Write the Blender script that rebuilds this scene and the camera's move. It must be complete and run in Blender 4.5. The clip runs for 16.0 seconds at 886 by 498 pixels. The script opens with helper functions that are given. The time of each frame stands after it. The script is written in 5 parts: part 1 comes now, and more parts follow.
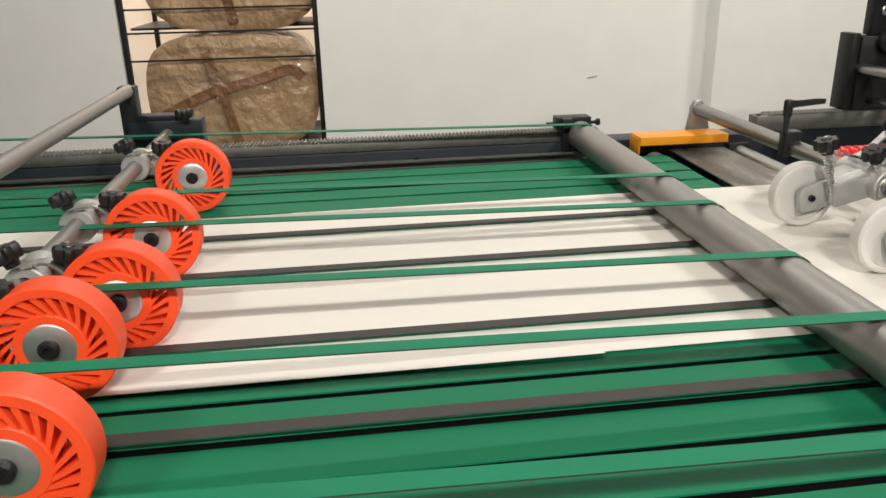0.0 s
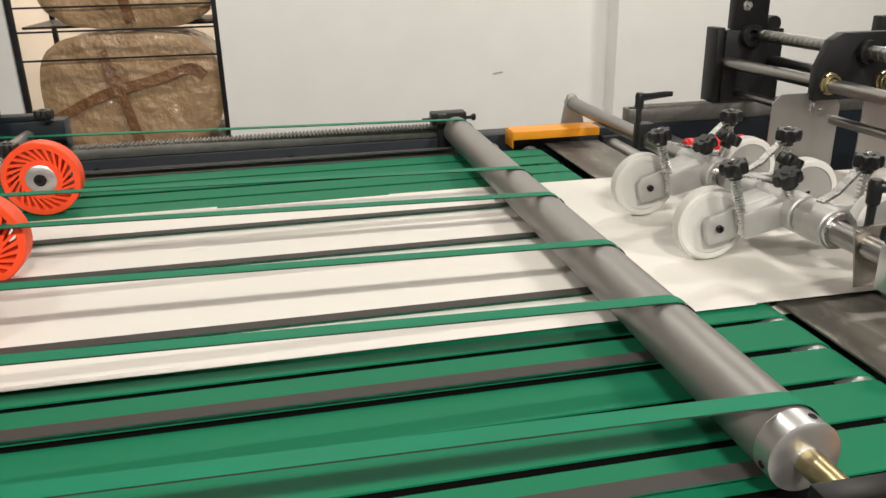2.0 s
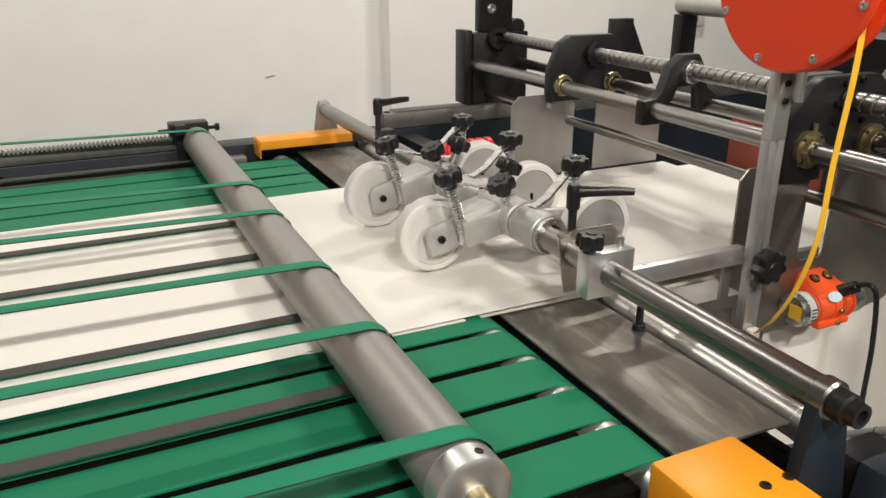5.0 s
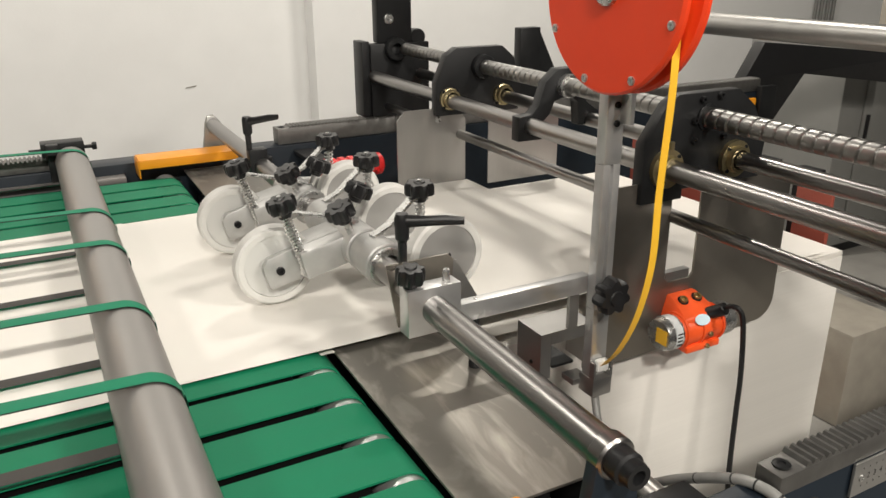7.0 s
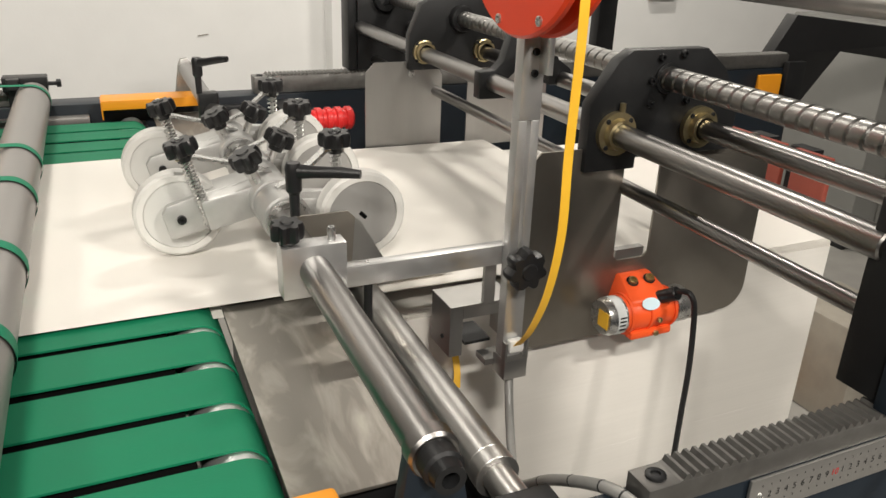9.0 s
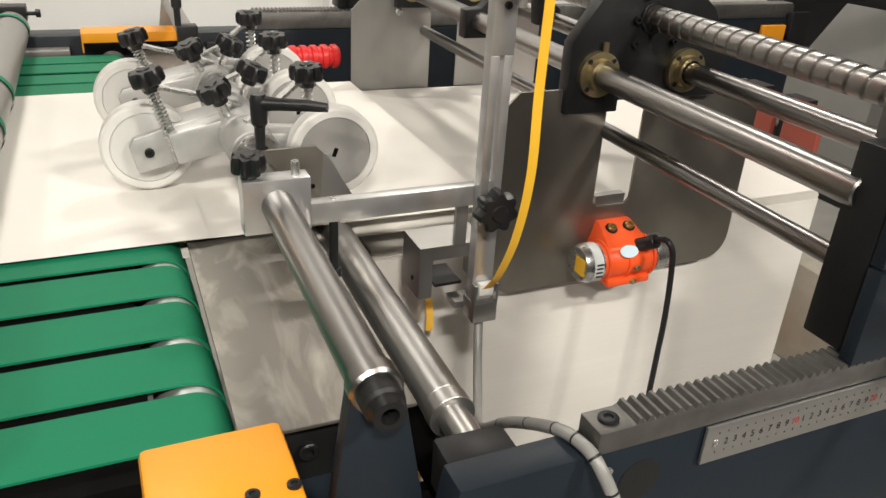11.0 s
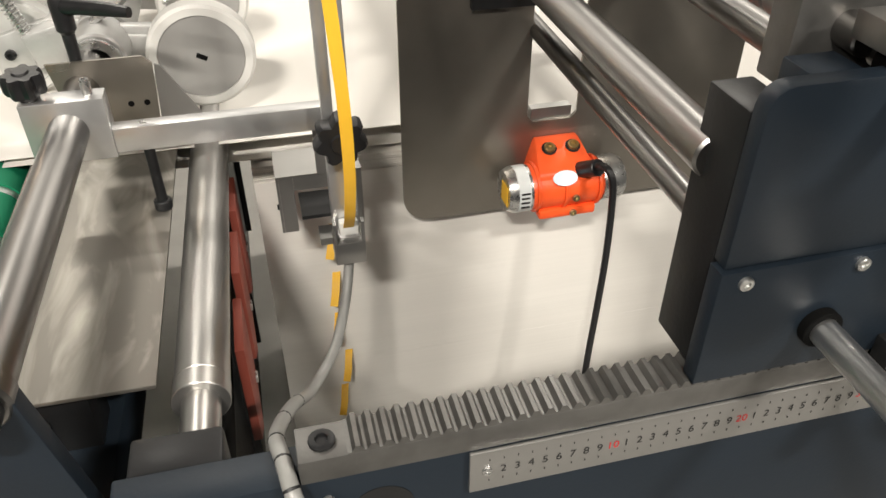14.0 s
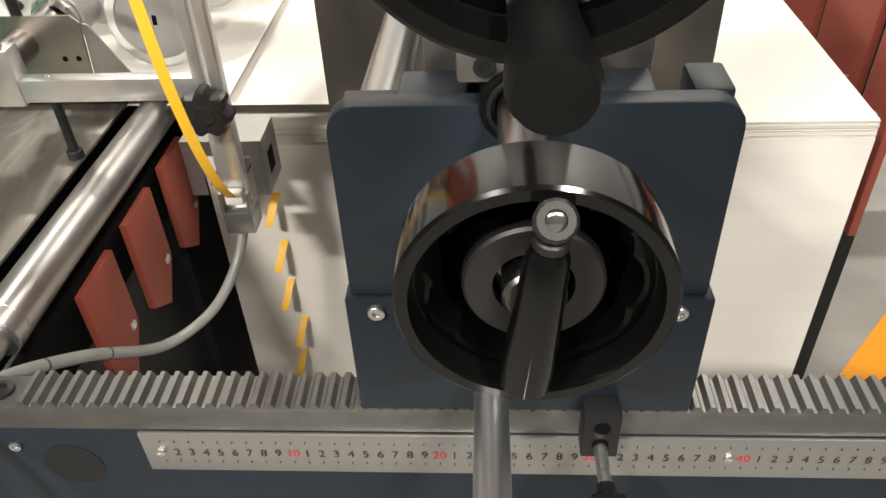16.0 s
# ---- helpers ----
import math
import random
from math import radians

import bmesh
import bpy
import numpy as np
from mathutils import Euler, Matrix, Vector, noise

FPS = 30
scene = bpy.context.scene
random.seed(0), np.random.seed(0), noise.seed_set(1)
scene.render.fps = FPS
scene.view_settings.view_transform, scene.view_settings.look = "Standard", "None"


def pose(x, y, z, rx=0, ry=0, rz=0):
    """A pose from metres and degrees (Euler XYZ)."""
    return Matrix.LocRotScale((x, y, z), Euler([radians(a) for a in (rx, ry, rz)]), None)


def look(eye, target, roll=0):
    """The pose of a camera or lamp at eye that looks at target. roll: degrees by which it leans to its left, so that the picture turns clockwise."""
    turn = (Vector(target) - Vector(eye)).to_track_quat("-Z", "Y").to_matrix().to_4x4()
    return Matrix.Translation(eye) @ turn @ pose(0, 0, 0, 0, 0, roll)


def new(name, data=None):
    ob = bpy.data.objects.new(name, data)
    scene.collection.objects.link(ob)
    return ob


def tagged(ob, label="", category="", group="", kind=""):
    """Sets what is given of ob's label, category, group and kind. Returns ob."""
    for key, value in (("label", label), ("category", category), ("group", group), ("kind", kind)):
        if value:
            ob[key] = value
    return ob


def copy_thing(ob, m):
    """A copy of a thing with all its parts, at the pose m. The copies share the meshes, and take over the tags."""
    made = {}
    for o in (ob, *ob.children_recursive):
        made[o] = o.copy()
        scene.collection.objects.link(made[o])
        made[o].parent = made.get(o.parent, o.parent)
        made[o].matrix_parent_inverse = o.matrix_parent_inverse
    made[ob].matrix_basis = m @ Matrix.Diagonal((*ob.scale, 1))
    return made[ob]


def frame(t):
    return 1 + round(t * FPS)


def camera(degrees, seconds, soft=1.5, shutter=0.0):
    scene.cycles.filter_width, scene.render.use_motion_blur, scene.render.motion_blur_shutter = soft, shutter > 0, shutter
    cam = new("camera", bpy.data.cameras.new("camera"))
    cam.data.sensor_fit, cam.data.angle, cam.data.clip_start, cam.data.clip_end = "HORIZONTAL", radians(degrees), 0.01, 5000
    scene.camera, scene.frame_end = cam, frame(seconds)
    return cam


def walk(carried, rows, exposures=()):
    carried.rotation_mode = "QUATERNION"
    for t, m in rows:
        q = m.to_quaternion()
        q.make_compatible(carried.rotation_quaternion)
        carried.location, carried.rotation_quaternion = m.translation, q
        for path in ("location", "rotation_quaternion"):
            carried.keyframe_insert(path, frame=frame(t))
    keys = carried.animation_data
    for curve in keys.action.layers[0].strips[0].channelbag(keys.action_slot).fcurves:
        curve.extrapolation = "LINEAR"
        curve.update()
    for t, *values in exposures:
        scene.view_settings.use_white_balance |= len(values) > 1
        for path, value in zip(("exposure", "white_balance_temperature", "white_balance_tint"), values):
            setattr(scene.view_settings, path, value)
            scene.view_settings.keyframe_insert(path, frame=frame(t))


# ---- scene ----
cam = camera(59.7, 16.0)
PATH = [
    (0, (0.028, 0.078, 1.372), (0.268, 1.94, 0.682), -1.2),
    (0.5, (0.076, 0.076, 1.374), (0.34, 1.932, 0.676), -1.0),
    (1, (0.117, 0.072, 1.372), (0.413, 1.922, 0.673), -1.4),
    (1.5, (0.163, 0.058, 1.37), (0.504, 1.901, 0.671), -1.5),
    (2, (0.199, 0.04, 1.368), (0.573, 1.876, 0.669), -1.2),
    (2.5, (0.223, 0.014, 1.367), (0.637, 1.844, 0.675), -0.7),
    (3, (0.251, 0.017, 1.362), (0.772, 1.821, 0.673), -0.7),
    (3.5, (0.275, 0.074, 1.367), (0.959, 1.82, 0.67), -0.8),
    (4, (0.287, 0.101, 1.366), (1.078, 1.797, 0.659), -0.7),
    (6.5, (0.527, 0.028, 1.372), (1.358, 1.707, 0.671), 0.2),
    (7, (0.561, 0.057, 1.38), (1.45, 1.707, 0.683), -0.3),
    (7.5, (0.615, 0.086, 1.366), (1.586, 1.677, 0.64), 0.1),
    (8, (0.668, 0.077, 1.364), (1.59, 1.688, 0.62), 1.2),
    (8.5, (0.716, 0.063, 1.346), (1.545, 1.72, 0.592), 2.1),
    (9, (0.75, 0.06, 1.338), (1.529, 1.732, 0.566), 2.1),
    (9.5, (0.775, 0.057, 1.33), (1.544, 1.715, 0.517), 2.5),
    (10, (0.784, 0.054, 1.324), (1.557, 1.691, 0.473), 3.9),
    (12.5, (0.815, 0.101, 1.307), (1.591, 1.679, 0.354), 1.1),
    (13, (0.853, 0.131, 1.297), (1.644, 1.651, 0.265), 0.6),
    (13.5, (0.972, 0.131, 1.31), (1.594, 1.672, 0.197), 1.2),
    (14, (1.112, 0.115, 1.322), (1.498, 1.674, 0.129), -0.1),
    (14.5, (1.178, 0.13, 1.313), (1.435, 1.684, 0.081), -1.1),
    (15, (1.336, 0.112, 1.314), (1.401, 1.689, 0.085), -1.9),
    (15.5, (1.394, 0.104, 1.317), (1.341, 1.681, 0.087), -3.8),
    (16, (1.432, 0.107, 1.322), (1.317, 1.672, 0.082), -2.8),
]
walk(cam, [(t, look(eye, target, roll)) for t, eye, target, roll in PATH],
     exposures=[(0, -0.42), (4, -0.42), (6.5, -0.36), (8.5, -0.30), (10, -0.24), (12.5, -0.16), (14, 0.02), (16, 0.22)])

# ---------------- world, lights, exposure ----------------
world = bpy.data.worlds.new("room_air")
scene.world = world
world.use_nodes = True
world.node_tree.nodes["Background"].inputs[0].default_value = (0.9, 0.95, 1.0, 1)
world.node_tree.nodes["Background"].inputs[1].default_value = 0.0
scene.view_settings.exposure = 0.0

TUBES = [(-1.3, -1.45, 3.0), (0.4, -1.35, 3.0), (2.4, -1.45, 3.0), (0.2, 2.6, 3.4), (2.5, 2.6, 3.4)]
WATTS = [54, 80, 76, 44, 62]


# ---------------- materials ----------------
def mat(name, color, rough=0.5, metal=0.0, var=0.12, scale=30.0, bump=0.0, bscale=200.0, stretch=(1, 1, 1), bdist=0.002, coat=0.0, emit=0.0, rvar=0.1, spec=0.5):
    m = bpy.data.materials.new(name)
    m.use_nodes = True
    nt = m.node_tree
    b = nt.nodes["Principled BSDF"]
    b.inputs["Roughness"].default_value = rough
    b.inputs["Metallic"].default_value = metal
    b.inputs["Coat Weight"].default_value = coat
    tc = nt.nodes.new("ShaderNodeTexCoord")
    mp = nt.nodes.new("ShaderNodeMapping")
    mp.inputs["Scale"].default_value = stretch
    nt.links.new(tc.outputs["Object"], mp.inputs["Vector"])
    big = nt.nodes.new("ShaderNodeTexNoise")
    big.inputs["Scale"].default_value = scale * 0.17
    big.inputs["Detail"].default_value = 4
    nz = nt.nodes.new("ShaderNodeTexNoise")
    nz.inputs["Scale"].default_value = scale
    nz.inputs["Detail"].default_value = 6
    for n in (big, nz):
        nt.links.new(mp.outputs["Vector"], n.inputs["Vector"])
    add = nt.nodes.new("ShaderNodeMath")
    add.operation = "ADD"
    nt.links.new(big.outputs["Fac"], add.inputs[0])
    nt.links.new(nz.outputs["Fac"], add.inputs[1])
    ramp = nt.nodes.new("ShaderNodeMapRange")
    ramp.inputs["From Min"].default_value, ramp.inputs["From Max"].default_value = 0.6, 1.4
    nt.links.new(add.outputs[0], ramp.inputs["Value"])
    mix = nt.nodes.new("ShaderNodeMix")
    mix.data_type = "RGBA"
    mix.inputs[6].default_value = (*[c * (1 - var) for c in color], 1)
    mix.inputs[7].default_value = (*[min(1, c * (1 + var)) for c in color], 1)
    nt.links.new(ramp.outputs["Result"], mix.inputs[0])
    nt.links.new(mix.outputs[2], b.inputs["Base Color"])
    rr = nt.nodes.new("ShaderNodeMapRange")
    rr.inputs["To Min"].default_value, rr.inputs["To Max"].default_value = max(0.03, rough - rvar), min(1, rough + rvar)
    nt.links.new(nz.outputs["Fac"], rr.inputs["Value"])
    nt.links.new(rr.outputs["Result"], b.inputs["Roughness"])
    if bump:
        bn = nt.nodes.new("ShaderNodeTexNoise")
        bn.inputs["Scale"].default_value = bscale
        bn.inputs["Detail"].default_value = 5
        nt.links.new(mp.outputs["Vector"], bn.inputs["Vector"])
        bp = nt.nodes.new("ShaderNodeBump")
        bp.inputs["Strength"].default_value = bump
        bp.inputs["Distance"].default_value = bdist
        nt.links.new(bn.outputs["Fac"], bp.inputs["Height"])
        nt.links.new(bp.outputs["Normal"], b.inputs["Normal"])
        nt.links.new(bp.outputs["Normal"], b.inputs["Coat Normal"])
    b.inputs["Specular IOR Level"].default_value = spec
    if emit:
        b.inputs["Emission Color"].default_value = (1, 0.97, 0.92, 1)
        b.inputs["Emission Strength"].default_value = emit
    return m


M_WALL = mat("wall_paint", (0.80, 0.80, 0.79), 0.85, var=0.04, scale=6, bump=0.15, bscale=90)
M_FLOOR = mat("floor_concrete", (0.30, 0.29, 0.27), 0.6, var=0.2, scale=9, bump=0.2, bscale=60)
# Unseen ceiling is kept dark so less light bounces onto the machine.
M_CEIL = mat("bounce_cut_ceiling", (0.20, 0.20, 0.195), 0.9, var=0.03, scale=4)
# Grey of the unseen side walls, darkened to hold back bounced light.
M_SHADE = mat("bounce_cut_wall", (0.24, 0.24, 0.235), 0.85, var=0.05, scale=6)
M_BELT = mat("green_belt", (0.006, 0.18, 0.088), 0.62, var=0.10, scale=22, stretch=(0.25, 1, 1), bump=0.1, bscale=700, spec=0.25)
M_STRIP = mat("green_strip", (0.006, 0.20, 0.105), 0.6, var=0.12, scale=60, stretch=(0.2, 1, 1), bump=0.05, bscale=600, spec=0.25)
M_STRIPIN = mat("belt_inner", (0.052, 0.048, 0.044), 0.75, var=0.15, scale=60, stretch=(0.2, 1, 1))
# Near black for the shade in gaps and openings, also for black parts.
M_BLACK = mat("black_and_gap_shade", (0.003, 0.003, 0.003), 0.85, var=0.2, scale=30, spec=0.1)
M_PAPER = mat("white_board", (0.80, 0.775, 0.73), 0.75, var=0.015, scale=14, bump=0.04, bscale=500)
M_PILE = mat("white_board_edges", (0.80, 0.775, 0.73), 0.8, var=0.03, scale=8, stretch=(0.3, 0.3, 40), bump=0.25, bscale=30)
M_ORANGE = mat("orange_polyurethane", (0.95, 0.085, 0.02), 0.45, var=0.06, scale=40)
M_ORED = mat("orange_red_plastic", (0.80, 0.055, 0.012), 0.4, var=0.06, scale=18)
M_OCAST = mat("orange_cast", (0.85, 0.10, 0.02), 0.42, var=0.10, scale=50, bump=0.15, bscale=300)
M_REDPLATE = mat("red_oxide_board", (0.26, 0.055, 0.035), 0.6, var=0.12, scale=20)
M_RED = mat("red_plastic", (0.65, 0.02, 0.02), 0.4, var=0.1, scale=40)
M_STEEL = mat("brushed_steel", (0.40, 0.393, 0.38), 0.36, 0.9, var=0.14, scale=24, stretch=(1, 1, 0.15), rvar=0.12)
M_PLATE = mat("mill_steel", (0.40, 0.375, 0.34), 0.36, 0.85, var=0.30, scale=16, rvar=0.22, bump=0.12, bscale=18)


def worn_steel():
    """Bare sheet steel with pale swirling rub marks and dark smears."""
    m = mat("worn_plate_steel", (0.235, 0.222, 0.20), 0.5, 0.85, var=0.16, scale=14, stretch=(1, 0.5, 1), rvar=0.08)
    nt = m.node_tree
    b = nt.nodes["Principled BSDF"]
    tc = nt.nodes.new("ShaderNodeTexCoord")
    mp = nt.nodes.new("ShaderNodeMapping")
    mp.inputs["Scale"].default_value = (1, 0.38, 1)
    w = nt.nodes.new("ShaderNodeTexNoise")
    w.inputs["Scale"].default_value, w.inputs["Detail"].default_value, w.inputs["Distortion"].default_value = 15, 4, 2.2
    r = nt.nodes.new("ShaderNodeValToRGB")
    r.color_ramp.elements[0].position, r.color_ramp.elements[1].position = 0.50, 0.80
    mix = nt.nodes.new("ShaderNodeMix")
    mix.data_type = "RGBA"
    mix.inputs[7].default_value = (0.50, 0.48, 0.43, 1)
    old = b.inputs["Base Color"].links[0].from_socket
    nt.links.new(tc.outputs["Object"], mp.inputs["Vector"])
    nt.links.new(mp.outputs["Vector"], w.inputs["Vector"])
    nt.links.new(w.outputs["Fac"], r.inputs["Fac"])
    nt.links.new(r.outputs["Color"], mix.inputs[0])
    nt.links.new(old, mix.inputs[6])
    nt.links.new(mix.outputs[2], b.inputs["Base Color"])
    return m


M_WORN = worn_steel()
M_DSTEEL = mat("dark_steel_sheet", (0.31, 0.285, 0.25), 0.34, 0.85, var=0.2, scale=12, rvar=0.14)
M_CHROME = mat("chromed_shaft", (0.27, 0.262, 0.255), 0.31, 1.0, var=0.08, scale=50, stretch=(1, 0.1, 1), rvar=0.06)
M_ROLLER = mat("grey_roller", (0.29, 0.28, 0.27), 0.44, 0.6, var=0.1, scale=30, stretch=(1, 0.1, 1), rvar=0.08)
M_SCREW = mat("ball_screw_steel", (0.31, 0.305, 0.295), 0.36, 1.0, var=0.15, scale=60, rvar=0.08)
M_ALU = mat("machined_aluminium", (0.60, 0.60, 0.60), 0.36, 0.85, var=0.06, scale=60, rvar=0.1)
M_ZINC = mat("zinc_plated", (0.58, 0.58, 0.57), 0.28, 0.9, var=0.15, scale=80, rvar=0.12)
M_CAST = mat("cast_grey_arm", (0.50, 0.50, 0.49), 0.45, 0.6, var=0.12, scale=60, bump=0.1, bscale=300)
M_WHITE = mat("white_nylon", (0.66, 0.655, 0.63), 0.5, var=0.05, scale=50)
M_BPLAST = mat("black_plastic", (0.010, 0.010, 0.011), 0.38, var=0.2, scale=60, bump=0.05, bscale=500)
M_BMACH = mat("blackened_steel", (0.014, 0.0145, 0.0155), 0.42, 0.2, var=0.25, scale=30, bump=0.06, bscale=250, spec=0.35)
M_DULLB = mat("dull_bakelite", (0.0035, 0.0035, 0.0035), 0.5, var=0.2, scale=40, spec=0.2)
M_GLOSSB = mat("polished_bakelite", (0.004, 0.004, 0.004), 0.12, var=0.2, scale=40, rvar=0.04, spec=0.4)
M_BLUE = mat("dark_blue_paint", (0.0105, 0.0165, 0.0245), 0.45, var=0.15, scale=14, bump=0.06, bscale=300, spec=0.35)
M_RACK = mat("rack_steel", (0.20, 0.196, 0.188), 0.48, 0.85, var=0.25, scale=60, rvar=0.14, bump=0.08, bscale=300)
M_YELLOW = mat("yellow_paint", (0.86, 0.33, 0.012), 0.42, var=0.06, scale=16)
M_TAPE = mat("yellow_tape", (0.88, 0.50, 0.035), 0.5, var=0.06, scale=60)
M_BRASS = mat("brass", (0.42, 0.35, 0.20), 0.33, 0.9, var=0.15, scale=80)
M_RULER = mat("ruler_steel", (0.37, 0.365, 0.355), 0.32, 0.8, var=0.06, scale=40, stretch=(0.1, 1, 1))
M_HUB = mat("dull_hub_steel", (0.032, 0.031, 0.030), 0.45, 0.6, var=0.15, scale=60)
M_FACE = mat("turned_steel_face", (0.36, 0.355, 0.345), 0.5, 0.3, var=0.06, scale=30)
M_DISC = mat("pale_disc", (0.64, 0.64, 0.62), 0.45, 0.15, var=0.03, scale=20)
M_PUSH = mat("bright_push_rod", (0.78, 0.78, 0.77), 0.34, 1.0, var=0.03, scale=30, stretch=(1, 0.1, 1), rvar=0.05)
M_INK = mat("black_ink", (0.02, 0.02, 0.02), 0.6, var=0.1)
M_REDINK = mat("red_ink", (0.6, 0.03, 0.03), 0.6, var=0.1)
M_CARD = mat("cardboard", (0.40, 0.265, 0.15), 0.3, var=0.18, scale=5, bump=1.0, bscale=13, bdist=0.03, coat=1.0)
M_BTAPE = mat("brown_tape", (0.22, 0.11, 0.05), 0.2, var=0.2, scale=20, bump=0.9, bscale=24, bdist=0.02, coat=0.9)
M_CABLE = mat("black_cable", (0.012, 0.012, 0.013), 0.5, var=0.1)
M_WRAP = mat("clear_grey_sleeve", (0.27, 0.27, 0.26), 0.35, var=0.15, scale=60)
M_CONC = mat("concrete_block", (0.36, 0.33, 0.28), 0.85, var=0.2, scale=14, bump=0.4, bscale=80)
M_CAB = mat("grey_cabinet", (0.20, 0.20, 0.19), 0.5, var=0.08, scale=8)
M_PALEBLUE = mat("pale_blue_plate", (0.55, 0.70, 0.78), 0.45, var=0.05)
M_GOLD = mat("dark_gold_bolt", (0.36, 0.25, 0.10), 0.35, 0.8, var=0.2, scale=90)
M_LABEL = mat("white_label", (0.75, 0.78, 0.78), 0.5, var=0.04)
M_SPOT = mat("wall_mark", (0.25, 0.23, 0.2), 0.8, var=0.1)
M_TUBE = mat("lamp_tube", (0.9, 0.9, 0.9), 0.4, emit=6.0)
M_BLUEBIN = mat("blue_plastic", (0.02, 0.06, 0.42), 0.45, var=0.1, scale=10)
M_GLOW = mat("bright_room_wall", (0.88, 0.82, 0.74), 0.8, var=0.04, scale=5)


# ---------------- mesh helpers ----------------
def part(name, bm, material, parent=None, label="", smooth=True, bevel=0.0):
    me = bpy.data.meshes.new(name)
    bmesh.ops.recalc_face_normals(bm, faces=bm.faces[:])
    if bevel:
        edges = [e for e in bm.edges if len(e.link_faces) == 2 and e.calc_face_angle() > 0.6]
        bmesh.ops.bevel(bm, geom=edges, offset=bevel, segments=2, affect="EDGES", profile=0.5, clamp_overlap=True)
    if smooth:
        for f in bm.faces:
            f.smooth = True
        for e in bm.edges:
            if len(e.link_faces) == 2 and e.calc_face_angle() > 0.55:
                e.smooth = False
    bm.to_mesh(me)
    bm.free()
    me.materials.append(material)
    ob = new(name, me)
    if parent is not None:
        ob.parent = parent
    if label:
        ob["label"] = label
    return ob


def thing(name, label, category, loc=(0, 0, 0), group="", kind=""):
    ob = new(name)
    ob.empty_display_size = 0.05
    ob.location = loc
    return tagged(ob, label, category, group, kind)


def skew(ob, k, xc, yc=1.2, shift=(0, 0, 0)):
    """Turns a thing a little about the upright line through (xc, yc)."""
    ob.matrix_world = Matrix.Translation(shift) @ Matrix.Translation((xc, yc, 0)) @ Matrix.Rotation(-k, 4, "Z") @ Matrix.Translation((-xc, -yc, 0))


def box(x0, x1, y0, y1, z0, z1, bm=None):
    bm = bm or bmesh.new()
    vs = [bm.verts.new((x, y, z)) for z in (z0, z1) for x, y in ((x0, y0), (x1, y0), (x1, y1), (x0, y1))]
    for q in ((0, 1, 2, 3), (4, 5, 6, 7), (0, 1, 5, 4), (1, 2, 6, 5), (2, 3, 7, 6), (3, 0, 4, 7)):
        bm.faces.new([vs[i] for i in q])
    return bm


def frame_of(a, b):
    a, b = Vector(a), Vector(b)
    return Matrix.Translation(a) @ (b - a).to_track_quat("Z", "X").to_matrix().to_4x4(), (b - a).length


def lathe(profile, a=(0, 0, 0), b=(0, 0, 1), seg=32, bm=None):
    """Turns (radius, height) pairs round the line from a towards b."""
    bm = bm or bmesh.new()
    m, _ = frame_of(a, b)
    rings = []
    for r, h in profile:
        if r < 1e-6:
            rings.append([bm.verts.new(m @ Vector((0, 0, h)))])
        else:
            rings.append([bm.verts.new(m @ Vector((r * math.cos(2 * math.pi * i / seg), r * math.sin(2 * math.pi * i / seg), h))) for i in range(seg)])
    for p, q in zip(rings, rings[1:]):
        for i in range(seg):
            j = (i + 1) % seg
            vs = [p[i % len(p)], p[j % len(p)], q[j % len(q)], q[i % len(q)]]
            vs = list(dict.fromkeys(vs))
            if len(vs) > 2:
                bm.faces.new(vs)
    return bm


def cyl(a, b, r, seg=32, bm=None, ch=0.0):
    _, n = frame_of(a, b)
    c = ch or min(r * 0.12, n * 0.2)
    return lathe([(0, 0), (r - c, 0), (r, c), (r, n - c), (r - c, n), (0, n)], a, b, seg, bm)


def tube(a, b, ro, ri, seg=32, bm=None):
    _, n = frame_of(a, b)
    c = min(ro - ri, n) * 0.15
    return lathe([(ri, 0), (ro - c, 0), (ro, c), (ro, n - c), (ro - c, n), (ri, n), (ri, 0)], a, b, seg, bm)


def prism(pts, axis, lo, hi, bm=None):
    """Extrudes a flat outline along an axis. pts are (x, z) for 'y', (y, z) for 'x', (x, y) for 'z'."""
    bm = bm or bmesh.new()

    def at(p, h):
        return {"y": (p[0], h, p[1]), "x": (h, p[0], p[1]), "z": (p[0], p[1], h)}[axis]
    lower = [bm.verts.new(at(p, lo)) for p in pts]
    upper = [bm.verts.new(at(p, hi)) for p in pts]
    bm.faces.new(lower)
    bm.faces.new(upper)
    for i in range(len(pts)):
        j = (i + 1) % len(pts)
        bm.faces.new([lower[i], lower[j], upper[j], upper[i]])
    return bm


def rounded(x0, x1, z0, z1, r, n=5, corners=(1, 1, 1, 1)):
    out = []
    for k, (cx, cz, a0) in enumerate(((x1 - r, z1 - r, 0), (x0 + r, z1 - r, 90), (x0 + r, z0 + r, 180), (x1 - r, z0 + r, 270))):
        if not corners[k]:
            out.append((cx + r * (1 if a0 in (0, 270) else -1), cz + r * (1 if a0 < 180 else -1)))
            continue
        for i in range(n + 1):
            a = radians(a0 + 90 * i / n)
            out.append((cx + r * math.cos(a), cz + r * math.sin(a)))
    return out


def smooth_path(points, n=8):
    pts = [Vector(p) for p in points]
    out = []
    for i in range(len(pts) - 1):
        p0, p1, p2, p3 = pts[max(i - 1, 0)], pts[i], pts[i + 1], pts[min(i + 2, len(pts) - 1)]
        for k in range(n):
            t = k / n
            out.append(0.5 * ((2 * p1) + (p2 - p0) * t + (2 * p0 - 5 * p1 + 4 * p2 - p3) * t * t + (3 * p1 - p0 - 3 * p2 + p3) * t ** 3))
    out.append(pts[-1])
    return out


